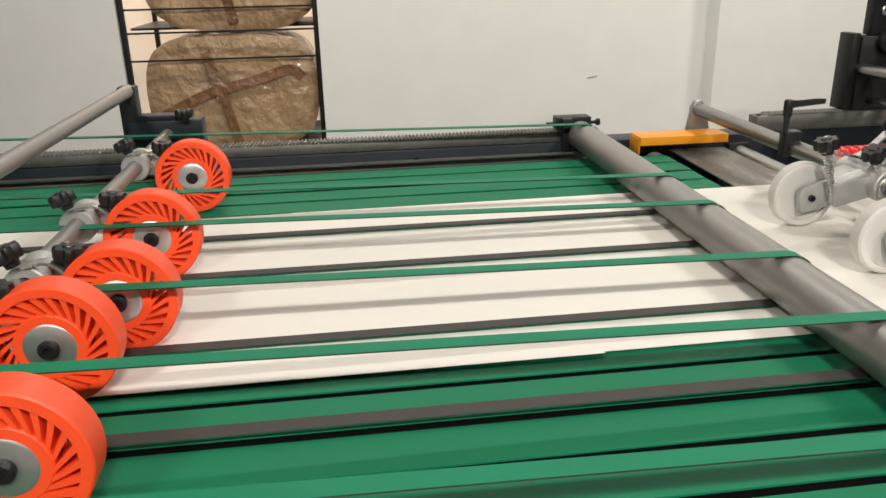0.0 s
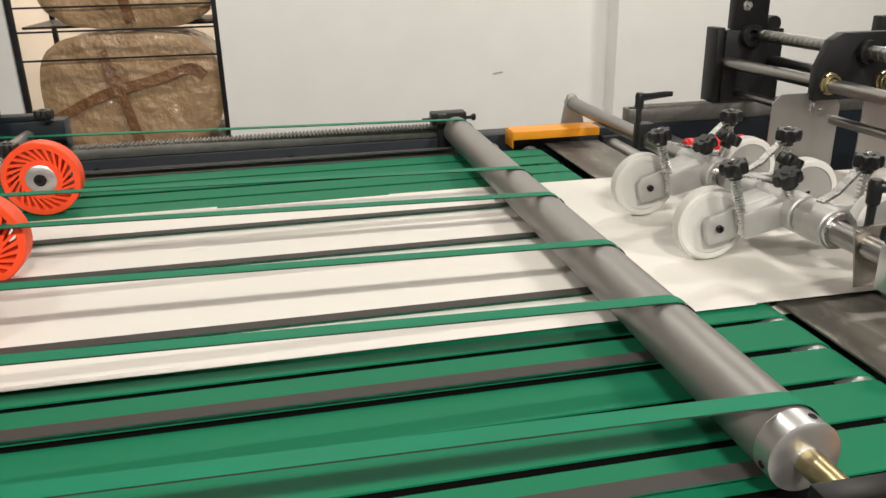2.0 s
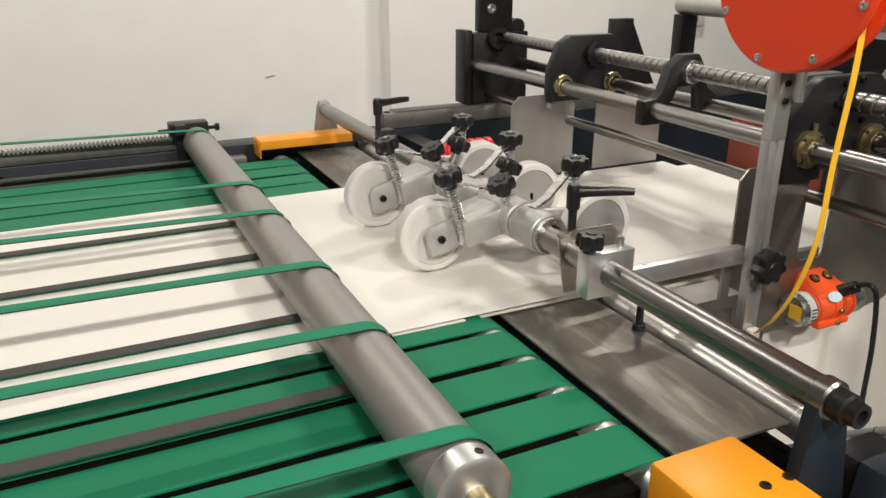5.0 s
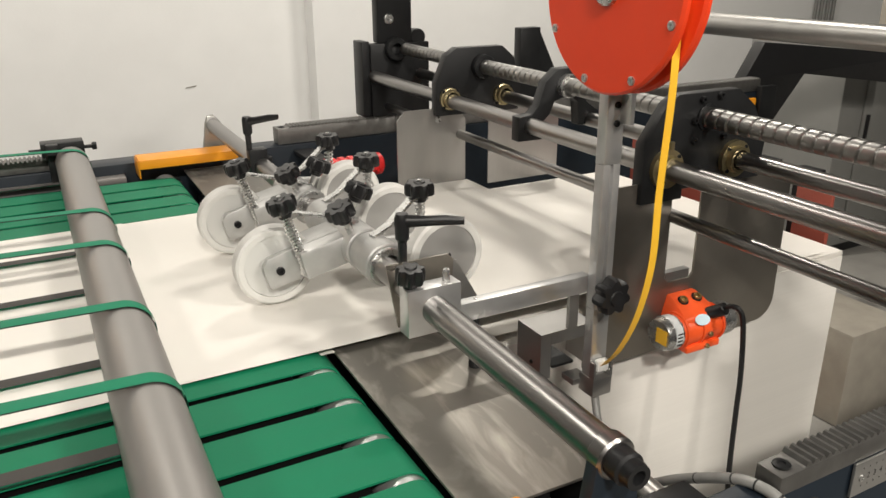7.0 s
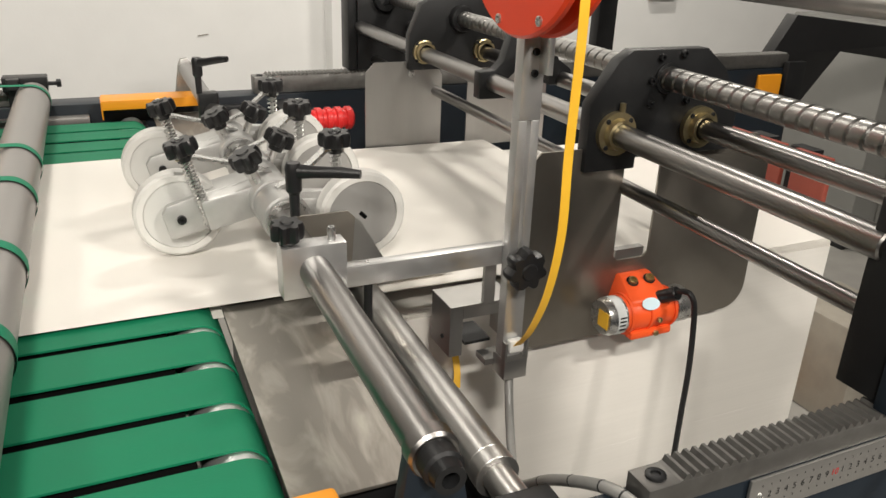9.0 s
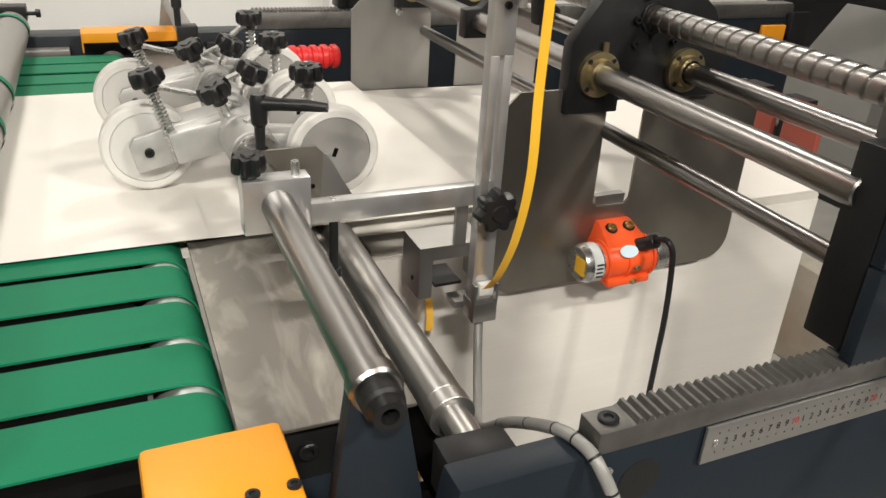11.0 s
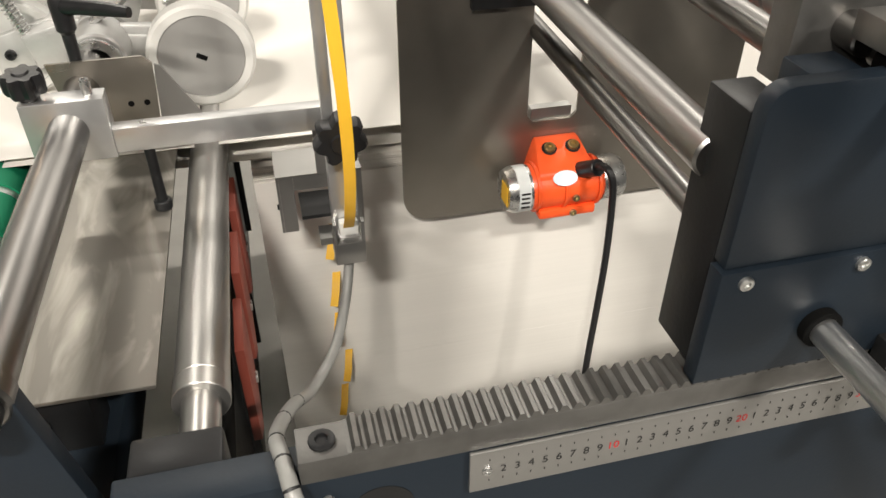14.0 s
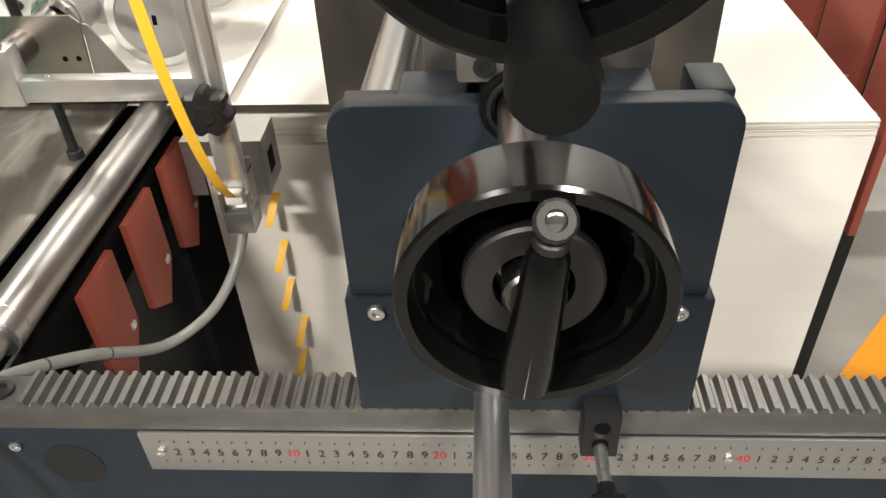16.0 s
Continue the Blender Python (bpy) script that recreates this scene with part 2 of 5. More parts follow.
def sweep(points, r, seg=10, bm=None, flat=None, up=(0, 1, 0)):
    """A round cable, or with flat=(width, thickness) a tape, along the points."""
    bm = bm or bmesh.new()
    rings = []
    for i, p in enumerate(points):
        d = (points[min(i + 1, len(points) - 1)] - points[max(i - 1, 0)]).normalized()
        u = Vector(up) - d * d.dot(Vector(up))
        u = u.normalized() if u.length > 1e-4 else d.orthogonal().normalized()
        v = d.cross(u)
        if flat:
            w, h = flat[0] / 2, flat[1] / 2
            ring = [p + u * a * w + v * b * h for a, b in ((1, 1), (-1, 1), (-1, -1), (1, -1))]
        else:
            ring = [p + (u * math.cos(2 * math.pi * k / seg) + v * math.sin(2 * math.pi * k / seg)) * r for k in range(seg)]
        rings.append([bm.verts.new(q) for q in ring])
    for a, b in zip(rings, rings[1:]):
        n = len(a)
        for k in range(n):
            bm.faces.new([a[k], a[(k + 1) % n], b[(k + 1) % n], b[k]])
    bm.faces.new(rings[0])
    bm.faces.new(rings[-1])
    return bm


def coil(a, b, r, wire, turns, seg=6):
    m, n = frame_of(a, b)
    pts = [m @ Vector((r * math.cos(2 * math.pi * i / 14), r * math.sin(2 * math.pi * i / 14), n * i / (14 * turns))) for i in range(int(14 * turns) + 1)]
    return sweep(pts, wire, seg, up=Vector(b) - Vector(a))


def bolt_head(p, d, r=0.006, h=0.005, bm=None):
    """A round socket head with a sunk hexagon, seated at p and pointing along d."""
    p, d = Vector(p), Vector(d).normalized()
    return lathe([(0, 0), (r, 0), (r, h * 0.8), (r * 0.85, h), (r * 0.5, h), (r * 0.45, h * 0.4), (0, h * 0.4)], p, p + d, 14, bm)


def star_knob(name, p, d, r, parent, stem=None, h=0.018):
    """A seven-lobed black clamping knob at p, its axis along d."""
    m, _ = frame_of(p, Vector(p) + Vector(d))
    bm = bmesh.new()
    rings = []
    for rr, hh in ((0.45, -0.5), (0.5, -0.1), (0.92, 0.0), (1.0, 0.15), (1.0, 0.75), (0.9, 1.0), (0.4, 1.02), (0.35, 1.12)):
        ring = []
        for i in range(42):
            a = 2 * math.pi * i / 42
            lobe = 1 - (0.25 * (0.5 - 0.5 * math.cos(7 * a)) ** 1.3 if rr > 0.6 else 0)
            ring.append(bm.verts.new(m @ Vector((r * rr * lobe * math.cos(a), r * rr * lobe * math.sin(a), hh * h))))
        rings.append(ring)
    for a, b in zip(rings, rings[1:]):
        for i in range(42):
            bm.faces.new([a[i], a[(i + 1) % 42], b[(i + 1) % 42], b[i]])
    bm.faces.new(rings[0])
    bm.faces.new(rings[-1])
    return part(name, bm, M_BPLAST, parent)

# ---------------- the room ----------------
def structure(name, bm, material, label, bevel=0.0):
    return tagged(part(name, bm, material, None, smooth=False, bevel=bevel), label, name.split("_")[0], kind="structure")


structure("floor", box(-4.2, 6.2, -4.2, 5.2, -0.1, 0), M_FLOOR, "worn grey concrete workshop floor")
structure("ceiling", box(-4.2, 6.2, -4.2, 5.2, 3.7, 3.8), M_CEIL, "unseen workshop ceiling, darkened to cut bounced light")
structure("wall_north_a", box(-4.2, -0.91, 3.72, 3.84, 0, 3.7), M_WALL, "white painted wall with faint scuffs")
structure("wall_north_b", box(-0.045, 1.80, 3.72, 3.84, 0, 3.7), M_WALL, "white painted wall with faint scuffs")
structure("wall_north_c", box(-0.91, -0.045, 3.72, 3.84, 2.1, 3.7), M_WALL, "white painted wall above the opening")
structure("wall_north_d", box(1.80, 6.2, 3.61, 3.84, 0, 3.7), M_WALL, "white painted wall standing slightly forward")
structure("wall_recess", box(-1.5, 0.6, 4.9, 5.0, 0, 3.7), M_GLOW, "bright wall behind the opening")
structure("wall_south", box(-4.2, 6.2, -4.2, -4.1, 0, 3.7), M_SHADE, "unseen wall, greyed to cut bounced light")
structure("wall_west", box(-4.2, -4.1, -4.1, 5.2, 0, 3.7), M_SHADE, "unseen wall, greyed to cut bounced light")
structure("wall_east", box(6.1, 6.2, -4.1, 5.2, 0, 3.7), M_SHADE, "unseen wall, greyed to cut bounced light")
bm = sweep(smooth_path([(1.215, 3.719, 0.850), (1.235, 3.719, 0.853), (1.262, 3.719, 0.856)], 3), 0.0025, 6)
tagged(part("wall_scuff", bm, M_SPOT), "short dark scuff mark on the white wall", "scuff", kind="structure")

for (x, y, z), w in zip(TUBES, WATTS):
    lamp = thing("ceiling_lamp", "short white batten lamp hung unseen from the ceiling", "lamp", (x, y, z), "ceiling lamps")
    part("housing", box(-0.25, 0.25, -0.05, 0.05, 0.03, 0.08), M_WALL, lamp, bevel=0.005)
    part("tube", cyl((-0.22, 0, 0.015), (0.22, 0, 0.015), 0.014, 16), M_TUBE, lamp)
    for s in (-0.2, 0.2):
        part("rod", cyl((s, 0, 0.08), (s, 0, 3.7 - z), 0.005, 8), M_ZINC, lamp)
    light = bpy.data.lights.new("tube_light", "AREA")
    light.shape, light.size, light.size_y = "RECTANGLE", 0.40, 0.09
    light.energy, light.color = w, (1.0, 0.935, 0.84)
    light_ob = new("tube_light", light)
    # The unseen north pair is added to brighten the back wall and aims there.
    light_ob.matrix_world = look((x, y, z - 0.01), (x * 0.6 + 0.3, 0.6, 0.5) if y < 0 else (x, 3.6, 1.0))


# Added lamp, out of sight, placed only to brighten the recess.
back_lamp = thing("recess_fill_lamp", "unseen added lamp that brightens the recess behind the opening", "lamp", (-0.5, 4.4, 3.6), "ceiling lamps")
part("housing", cyl((0, 0, 0), (0, 0, 0.1), 0.12, 24), M_TUBE, back_lamp)
light = bpy.data.lights.new("recess_fill_light", "AREA")
light.size, light.energy, light.color = 0.3, 150, (1.0, 0.86, 0.72)
new("recess_fill_light", light).matrix_world = look((-0.5, 4.4, 3.58), (-0.5, 4.45, 0))

# ---------------- shelf with wrapped boxes ----------------
def shelf_rack():
    rack = thing("storage_rack", "dark metal storage rack standing in the wall opening", "rack", (-0.48, 3.8, 0))
    for x in (-0.415, 0.423):
        part("post", box(x - 0.011, x + 0.011, -0.06, -0.03, 0, 2.1), M_BMACH, rack, bevel=0.003)
        part("post", box(x - 0.011, x + 0.011, 0.60, 0.63, 0, 2.1), M_BMACH, rack, bevel=0.003)
    for z in (0.995, 1.115, 1.215):
        part("bar", box(-0.404, 0.412, -0.055, -0.047, z - 0.004, z + 0.004), M_BMACH, rack)
    part("shelf", box(-0.42, 0.43, -0.028, 0.62, 0.55, 0.575), M_BMACH, rack)
    part("shelf", box(-0.42, 0.43, 0.10, 0.62, 1.118, 1.128), M_BMACH, rack)
    for k, (zc, hz, cx) in enumerate(((0.835, 0.265, -0.455), (1.40, 0.29, -0.42))):
        carton = thing("wrapped_carton", "bulging brown carton wrapped in wrinkled clear film and brown tape", "box", (cx, 4.03, zc), "wrapped cartons")
        b = box(-0.39, 0.39, -0.24, 0.20, -hz, hz)
        bmesh.ops.subdivide_edges(b, edges=b.edges[:], cuts=30, use_grid_fill=True)
        for v in b.verts:
            c = v.co
            rx, rz, ry = abs(c.x) / 0.39, abs(c.z) / hz, abs(c.y) / 0.24
            f = 1 - 0.20 * (rx * rz) ** 2.4
            n = noise.noise(c * 7 + Vector((k * 7, 0, 0))) * 0.014 + noise.noise(c * 24) * 0.006 + noise.noise(Vector((c.x * 60 + c.z * 30, c.y, c.z * 14))) * 0.003
            g = 1 - 0.06 * (rx ** 6 + rz ** 6)
            v.co = Vector((c.x * f, c.y * g + n, c.z * f + n * 0.4))
        part("carton_body", b, M_CARD, carton)
        for pts, up in ((((-0.34, -0.245, -0.10), (-0.12, -0.258, 0.0), (0.10, -0.26, 0.055), (0.26, -0.255, 0.10), (0.32, -0.245, 0.06)), (0.1, 0, 1)), (((-0.12, -0.235, hz * 0.85), (-0.07, -0.258, 0.05), (-0.04, -0.26, -0.05), (0.0, -0.24, -hz * 0.9)), (1, 0, 0))):
            part("tape", sweep(smooth_path(pts, 8), 0, flat=(0.045, 0.003), up=up), M_BTAPE, carton, "shiny brown packing tape")


shelf_rack()

# ---------------- conveyor: beams, rack rails, belts ----------------
ZB = 0.912
PITCH, GAP0, NBELT = 0.08, 0.544, 17
BELT_END = 0.855


def side_beams():
    near = thing("near_side_beam", "dark blue painted steel side beam of the machine", "beam", (0, 0, 0))
    b = prism([(0.985, 0.925), (3.2, 0.925), (3.2, 0.60), (0.93, 0.60)], "y", 0.421, 0.452)
    part("web", b, M_BLUE, near, bevel=0.002)
    part("left_web", box(-3.0, 0.925, 0.43, 0.452, 0.45, 0.60), M_BLUE, near, bevel=0.002)
    # Dark disc on the web puts the shade of a round hole into colour.
    hole = lathe([(0.0, 0), (0.021, 0), (0.021, -0.0006), (0, -0.0006)], (1.147, 0.4205, 0.885), (1.147, 0.3, 0.885), 28)
    part("hole", hole, M_BMACH, near, "dark disc standing for the shaded round hole in the beam")
    part("screw", bolt_head((1.113, 0.4205, 0.905), (0, -1, 0), 0.004, 0.002), M_ZINC, near, "small bright screw")
    for x in (-2.6, 2.9):
        part("leg", box(x - 0.05, x + 0.05, 0.45, 0.55, 0, 0.86), M_BLUE, near, bevel=0.004)
    far = thing("far_side_beam", "dark blue painted steel side beam along the far edge", "beam", (0, 0, 0))
    part("web", box(-3.0, 2.93, 1.975, 2.05, 0.55, 0.938), M_BLUE, far, bevel=0.002)
    part("lower_ledge", box(-3.0, 0.86, 1.915, 1.974, 0.86, 0.893), M_BMACH, far, bevel=0.002)
    part("edge_bar", box(-3.0, 0.74, 1.94, 1.974, 0.893, 0.915), M_ROLLER, far, bevel=0.002)
    for x in (-2.6, 2.8):
        part("leg", box(x - 0.05, x + 0.05, 1.98, 2.04, 0, 0.55), M_BLUE, far, bevel=0.004)
    for x in (-0.25, 0.21):
        part("screw", bolt_head((x, 1.974, 0.91), (0, -1, 0), 0.009, 0.004), M_BLACK, far)


side_beams()


def rack_rail(name, x0, x1, y0, y1, z0, zt, label, screw):
    """A toothed rack with triangular teeth cut across its top."""
    rail = thing(name, label, "gear rack", (0, 0, 0))
    part("bar", box(x0, x1, y0, y1, z0, zt - 0.0055), M_RACK, rail, bevel=0.001)
    p = 0.00942
    n = int((x1 - x0 - 0.036) / p)
    pts = [(x0 + 0.03, zt - 0.0052)]
    for i in range(n):
        x = x0 + 0.033 + i * p
        pts += [(x, zt - 0.0045), (x + 0.0022, zt), (x + 0.0052, zt), (x + 0.0074, zt - 0.0045)]
    pts.append((x0 + 0.036 + n * p, zt - 0.0052))
    bm = bmesh.new()
    lo = [bm.verts.new((x, y0 + 0.0004, z)) for x, z in pts]
    hi = [bm.verts.new((x, y1 - 0.0004, z)) for x, z in pts]
    lo0 = [bm.verts.new((x, y0 + 0.0004, zt - 0.006)) for x, z in pts]
    hi0 = [bm.verts.new((x, y1 - 0.0004, zt - 0.006)) for x, z in pts]
    for i in range(len(pts) - 1):
        bm.faces.new([lo[i], lo[i + 1], hi[i + 1], hi[i]])
        bm.faces.new([lo[i], lo[i + 1], lo0[i + 1], lo0[i]])
        bm.faces.new([hi[i], hi[i + 1], hi0[i + 1], hi0[i]])
    part("teeth", bm, M_RACK, rail, "row of cut gear teeth", smooth=False)
    if screw:
        part("screw", bolt_head((x0 + 0.016, (y0 + y1) / 2, zt - 0.0058), (0, 0, 1), 0.0085, 0.003), M_BMACH, rail, "sunk black socket screw")
    return rail


rack_rail("gear_rack", 1.098, 2.9, 0.4185, 0.4465, 0.926, 0.952, "grey steel gear rack bolted on the near beam", True)
rack_rail("gear_rack", -1.4, 0.60, 1.985, 2.03, 0.939, 0.968, "grey steel gear rack bolted on the far beam", True)
rack_rail("gear_rack", 1.12, 2.9, 1.985, 2.03, 0.939, 0.985, "grey steel gear rack bolted on the far beam", True)


def ruler():
    r = thing("steel_ruler", "thin steel ruler with black and red centimetre figures", "ruler", (1.2042, 0.4175, 0.887))
    part("blade", box(0, 1.2, -0.0015, 0.0015, 0.0, 0.038), M_RULER, r, bevel=0.0004)
    ticks = bmesh.new()
    for k in range(1, 120):
        x = k * 0.01 + 0.0035
        box(x - 0.0003, x + 0.0003, -0.0021, -0.0018, 0.0295, 0.0312, ticks)
        box(x - 0.0003, x + 0.0003, -0.0021, -0.0018, 0.0095, 0.0112, ticks)
    tagged(part("tick_marks", ticks, M_INK, r, "fine black centimetre marks", smooth=False), kind="stuff")
    for k in range(1, 62):
        txt = str(k % 10) if k % 10 else str(k)
        cu = bpy.data.curves.new("figure", "FONT")
        cu.body, cu.size, cu.align_x = txt, 0.0095, "CENTER"
        ob = new("figure", cu)
        me = bpy.data.meshes.new_from_object(ob)
        bpy.data.objects.remove(ob)
        me.materials.append(M_INK if k % 10 else M_REDINK)
        o = new("figure", me)
        o.parent = r
        o.matrix_local = pose(k * 0.01 + 0.0035, -0.0019, 0.0165, 90, 0, 0)
    for x in (0.012, 0.394, 0.98):
        part("screw", bolt_head((x, -0.0015, 0.02), (0, -1, 0), 0.0035, 0.002), M_ZINC, r)
    r.scale = (0.965, 1, 1)


ruler()


def conveyor_bed():
    bed = thing("conveyor_bed", "conveyor bed of broad flat green belts with blackened gaps", "conveyor", (0, 0, 0))
    # Near-black sheet close under the belts puts the gap shade into colour.
    part("gap_shade_plate", box(-3.0, 0.792, 0.53, 1.93, 0.886, 0.904), M_BLACK, bed)
    part("end_roller", cyl((0.825, 0.50, 0.880), (0.825, 1.95, 0.880), 0.0285, 32), M_ALU, bed, "bright end roller showing in the gaps between belts")
    prof = [(-3.0, 0.0)] + [(0.825, 0.0)] + [(0.825 + 0.031 * math.sin(radians(a)), -0.031 + 0.031 * math.cos(radians(a))) for a in range(10, 181, 10)] + [(-3.0, -0.062)]
    inner = [(-3.0, -0.0025)] + [(0.825, -0.0025)] + [(0.825 + 0.0286 * math.sin(radians(a)), -0.031 + 0.0286 * math.cos(radians(a))) for a in range(10, 181, 10)] + [(-3.0, -0.0595)]
    bm = bmesh.new()
    w = PITCH - 0.0145
    o = [[bm.verts.new((x, y, z)) for x, z in prof] for y in (0, w)]
    i_ = [[bm.verts.new((x, y, z)) for x, z in inner] for y in (0, w)]
    for k in range(len(prof) - 1):
        bm.faces.new([o[0][k], o[0][k + 1], o[1][k + 1], o[1][k]])
        bm.faces.new([i_[0][k], i_[0][k + 1], i_[1][k + 1], i_[1][k]])
        for s in (0, 1):
            bm.faces.new([o[s][k], o[s][k + 1], i_[s][k + 1], i_[s][k]])
    first = part("flat_belt", bm, M_BELT, bed)
    first.location = (0, GAP0 + 0.00725, ZB)
    for k in range(1, NBELT):
        c = new("flat_belt", first.data)
        c.parent = bed
        c.location = (0, GAP0 + 0.00725 + PITCH * k, ZB - 0.0005 * (k % 3))
    return bed


conveyor_bed()

plate = thing("transfer_plate", "scuffed bare steel transfer plate after the green belts", "plate", (0, 0, 0))
part("sheet", box(0.8635, 1.013, 0.548, 1.97, 0.9035, 0.9075), M_WORN, plate, bevel=0.001)
part("bracket", box(0.90, 0.96, 0.56, 0.60, 0.84, 0.9035), M_BMACH, plate, bevel=0.002)
part("bracket", box(0.90, 0.96, 1.88, 1.92, 0.84, 0.9035), M_BMACH, plate, bevel=0.002)
part("cross_beam", box(0.89, 0.97, 0.47, 1.97, 0.78, 0.84), M_BLUE, plate, bevel=0.002)
for k in range(2):
    part("bolt", bolt_head((0.885 + 0.035 * k, 0.56, 0.873), (0, -1, 0), 0.009, 0.006), M_BMACH, plate)
skew(plate, 0.015, 0.9)
part("front_bracket", box(0.865, 0.955, 0.561, 0.58, 0.78, 0.9035), M_BMACH, plate, bevel=0.002)


# ---------------- press roller with narrow belts ----------------
RX, RZ, RR = 0.6240, 0.9575, 0.0345
roller = thing("press_roller", "long grey steel roller lying across the belts", "roller", (0, 0, 0))
part("barrel", cyl((RX, 0.553, RZ), (RX, 1.975, RZ), RR, 48, ch=0.001), M_ROLLER, roller)
part("end_cap", lathe([(0, 0), (0.012, 0), (0.012, 0.004), (0.030, 0.004), (0.0350, 0.007), (0.0350, 0.030), (0, 0.030)], (RX, 0.523, RZ), (RX, 2, RZ), 48), M_ALU, roller, "bright machined end cap")
for a in (75, 195, 315):
    part("cap_screw", bolt_head((RX + 0.0350 * math.cos(radians(a)), 0.540, RZ + 0.0350 * math.sin(radians(a))), (math.cos(radians(a)), 0, math.sin(radians(a))), 0.004, 0.001), M_BMACH, roller)
part("journal", cyl((RX, 0.470, RZ), (RX, 0.526, RZ), 0.0125, 24), M_BRASS, roller, "brassy shaft stub")
part("far_journal", cyl((RX, 1.975, RZ), (RX, 2.03, RZ), 0.012, 24), M_ROLLER, roller)
part("journal_arm", box(RX - 0.032, RX + 0.054, 0.457, 0.482, 0.56, 0.9715), M_BMACH, roller, "dark bearing block", bevel=0.002)
part("stop_screw", cyl((RX + 0.054, 0.469, 0.948), (RX + 0.086, 0.469, 0.948), 0.0045, 14), M_BMACH, roller)
part("stop_head", cyl((RX + 0.082, 0.469, 0.948), (RX + 0.096, 0.469, 0.948), 0.0085, 16, ch=0.001), M_BMACH, roller)
part("arm_foot", box(RX - 0.02, RX + 0.02, 0.40, 0.457, 0.50, 0.62), M_BLUE, roller, bevel=0.002)

skew(roller, 0.012, RX)
clamp = thing("roller_clamp", "black steel clamp block holding the far roller end", "clamp", (0, 0, 0))
part("block", box(0.575, 0.665, 1.985, 2.03, 0.969, 1.0), M_BMACH, clamp, bevel=0.002)
part("cheek", box(0.585, 0.61, 1.965, 1.985, 0.915, 1.0), M_BMACH, clamp, bevel=0.002)
part("set_screw", cyl((0.55, 2.0, 0.983), (0.69, 2.0, 0.983), 0.0045, 12), M_BMACH, clamp)
part("screw_head", cyl((0.682, 2.0, 0.983), (0.692, 2.0, 0.983), 0.009, 6), M_BMACH, clamp)

STRIPS = (0.568, 0.792, 0.993, 1.242, 1.425, 1.925)


def belt_loop():
    R, x0, R2, Z2 = RR + 0.0006, -1.5, 0.0555, 0.979
    loop = [(RX + R * math.cos(radians(a)), RZ + R * math.sin(radians(a))) for a in range(90, -91, -10)]
    loop += [(x0 + R2 * math.cos(radians(a)), Z2 + R2 * math.sin(radians(a))) for a in range(-90, -271, -10)]
    th = 0.0016
    cx = lambda x: RX if x > 0 else x0
    grow = []
    for x, z in loop:
        d = Vector((x - cx(x), z - (RZ if x > 0 else Z2))).normalized()
        grow.append((x + d.x * th, z + d.y * th))
    outs, ins = bmesh.new(), bmesh.new()
    w = 0.011
    for bm, ring, off in ((outs, grow, 0), (ins, loop, 0)):
        vs = [[bm.verts.new((x, s * w, z)) for x, z in ring] for s in (-1, 1)]
        n = len(ring)
        for k in range(n):
            j = (k + 1) % n
            bm.faces.new([vs[0][k], vs[0][j], vs[1][j], vs[1][k]])
    return outs, ins


def narrow_belts():
    o, i = belt_loop()
    head = thing("narrow_belt", "narrow green belt looped over the press roller", "belt", (0, STRIPS[0], 0), "narrow belts")
    part("outer_face", o, M_STRIP, head)
    part("inner_face", i, M_STRIPIN, head, "dark grey inner face of the belt")
    head.location.x = -0.0076
    for y in STRIPS[1:]:
        copy_thing(head, pose(0.012 * (y - 1.2), y, 0))
    drum = thing("return_roller", "grey roller at the infeed end of the narrow belts", "roller", (0, 0, 0))
    part("barrel", cyl((-1.5, 0.47, 0.979), (-1.5, 1.97, 0.979), 0.055, 40), M_ROLLER, drum)
    for y in (0.44, 1.95):
        part("bearing", box(-1.53, -1.47, y, y + 0.04, 0.86, 1.0), M_BMACH, drum, bevel=0.003)


narrow_belts()


# ---------------- orange grip wheels ----------------
OW_X, OW_Z, OW_R = -0.272, 0.9855, 0.072
OW_Y = ((1.64, 0.0), (1.268, 0.0), (1.025, 0.010), (0.907, -0.033), (0.682, 0.003))
SPINNERS = []


SPOKES = 24
R_IN, R_MID, R_OUT = 0.0395, 0.0605, OW_R


def spoke_mesh():
    """One slanted web between the slots."""
    pts = []
    for r, a in ((R_IN - 0.001, -0.072), (R_IN - 0.001, 0.072), (R_MID + 0.001, 0.48), (R_MID + 0.001, 0.36)):
        pts.append((r * math.cos(a), r * math.sin(a)))
    bm = prism(pts, "y", -0.017, 0.017)
    bmesh.ops.recalc_face_normals(bm, faces=bm.faces[:])
    me = bpy.data.meshes.new("spoke")
    bm.to_mesh(me)
    bm.free()
    me.materials.append(M_ORANGE)
    return me


SPOKE = spoke_mesh()


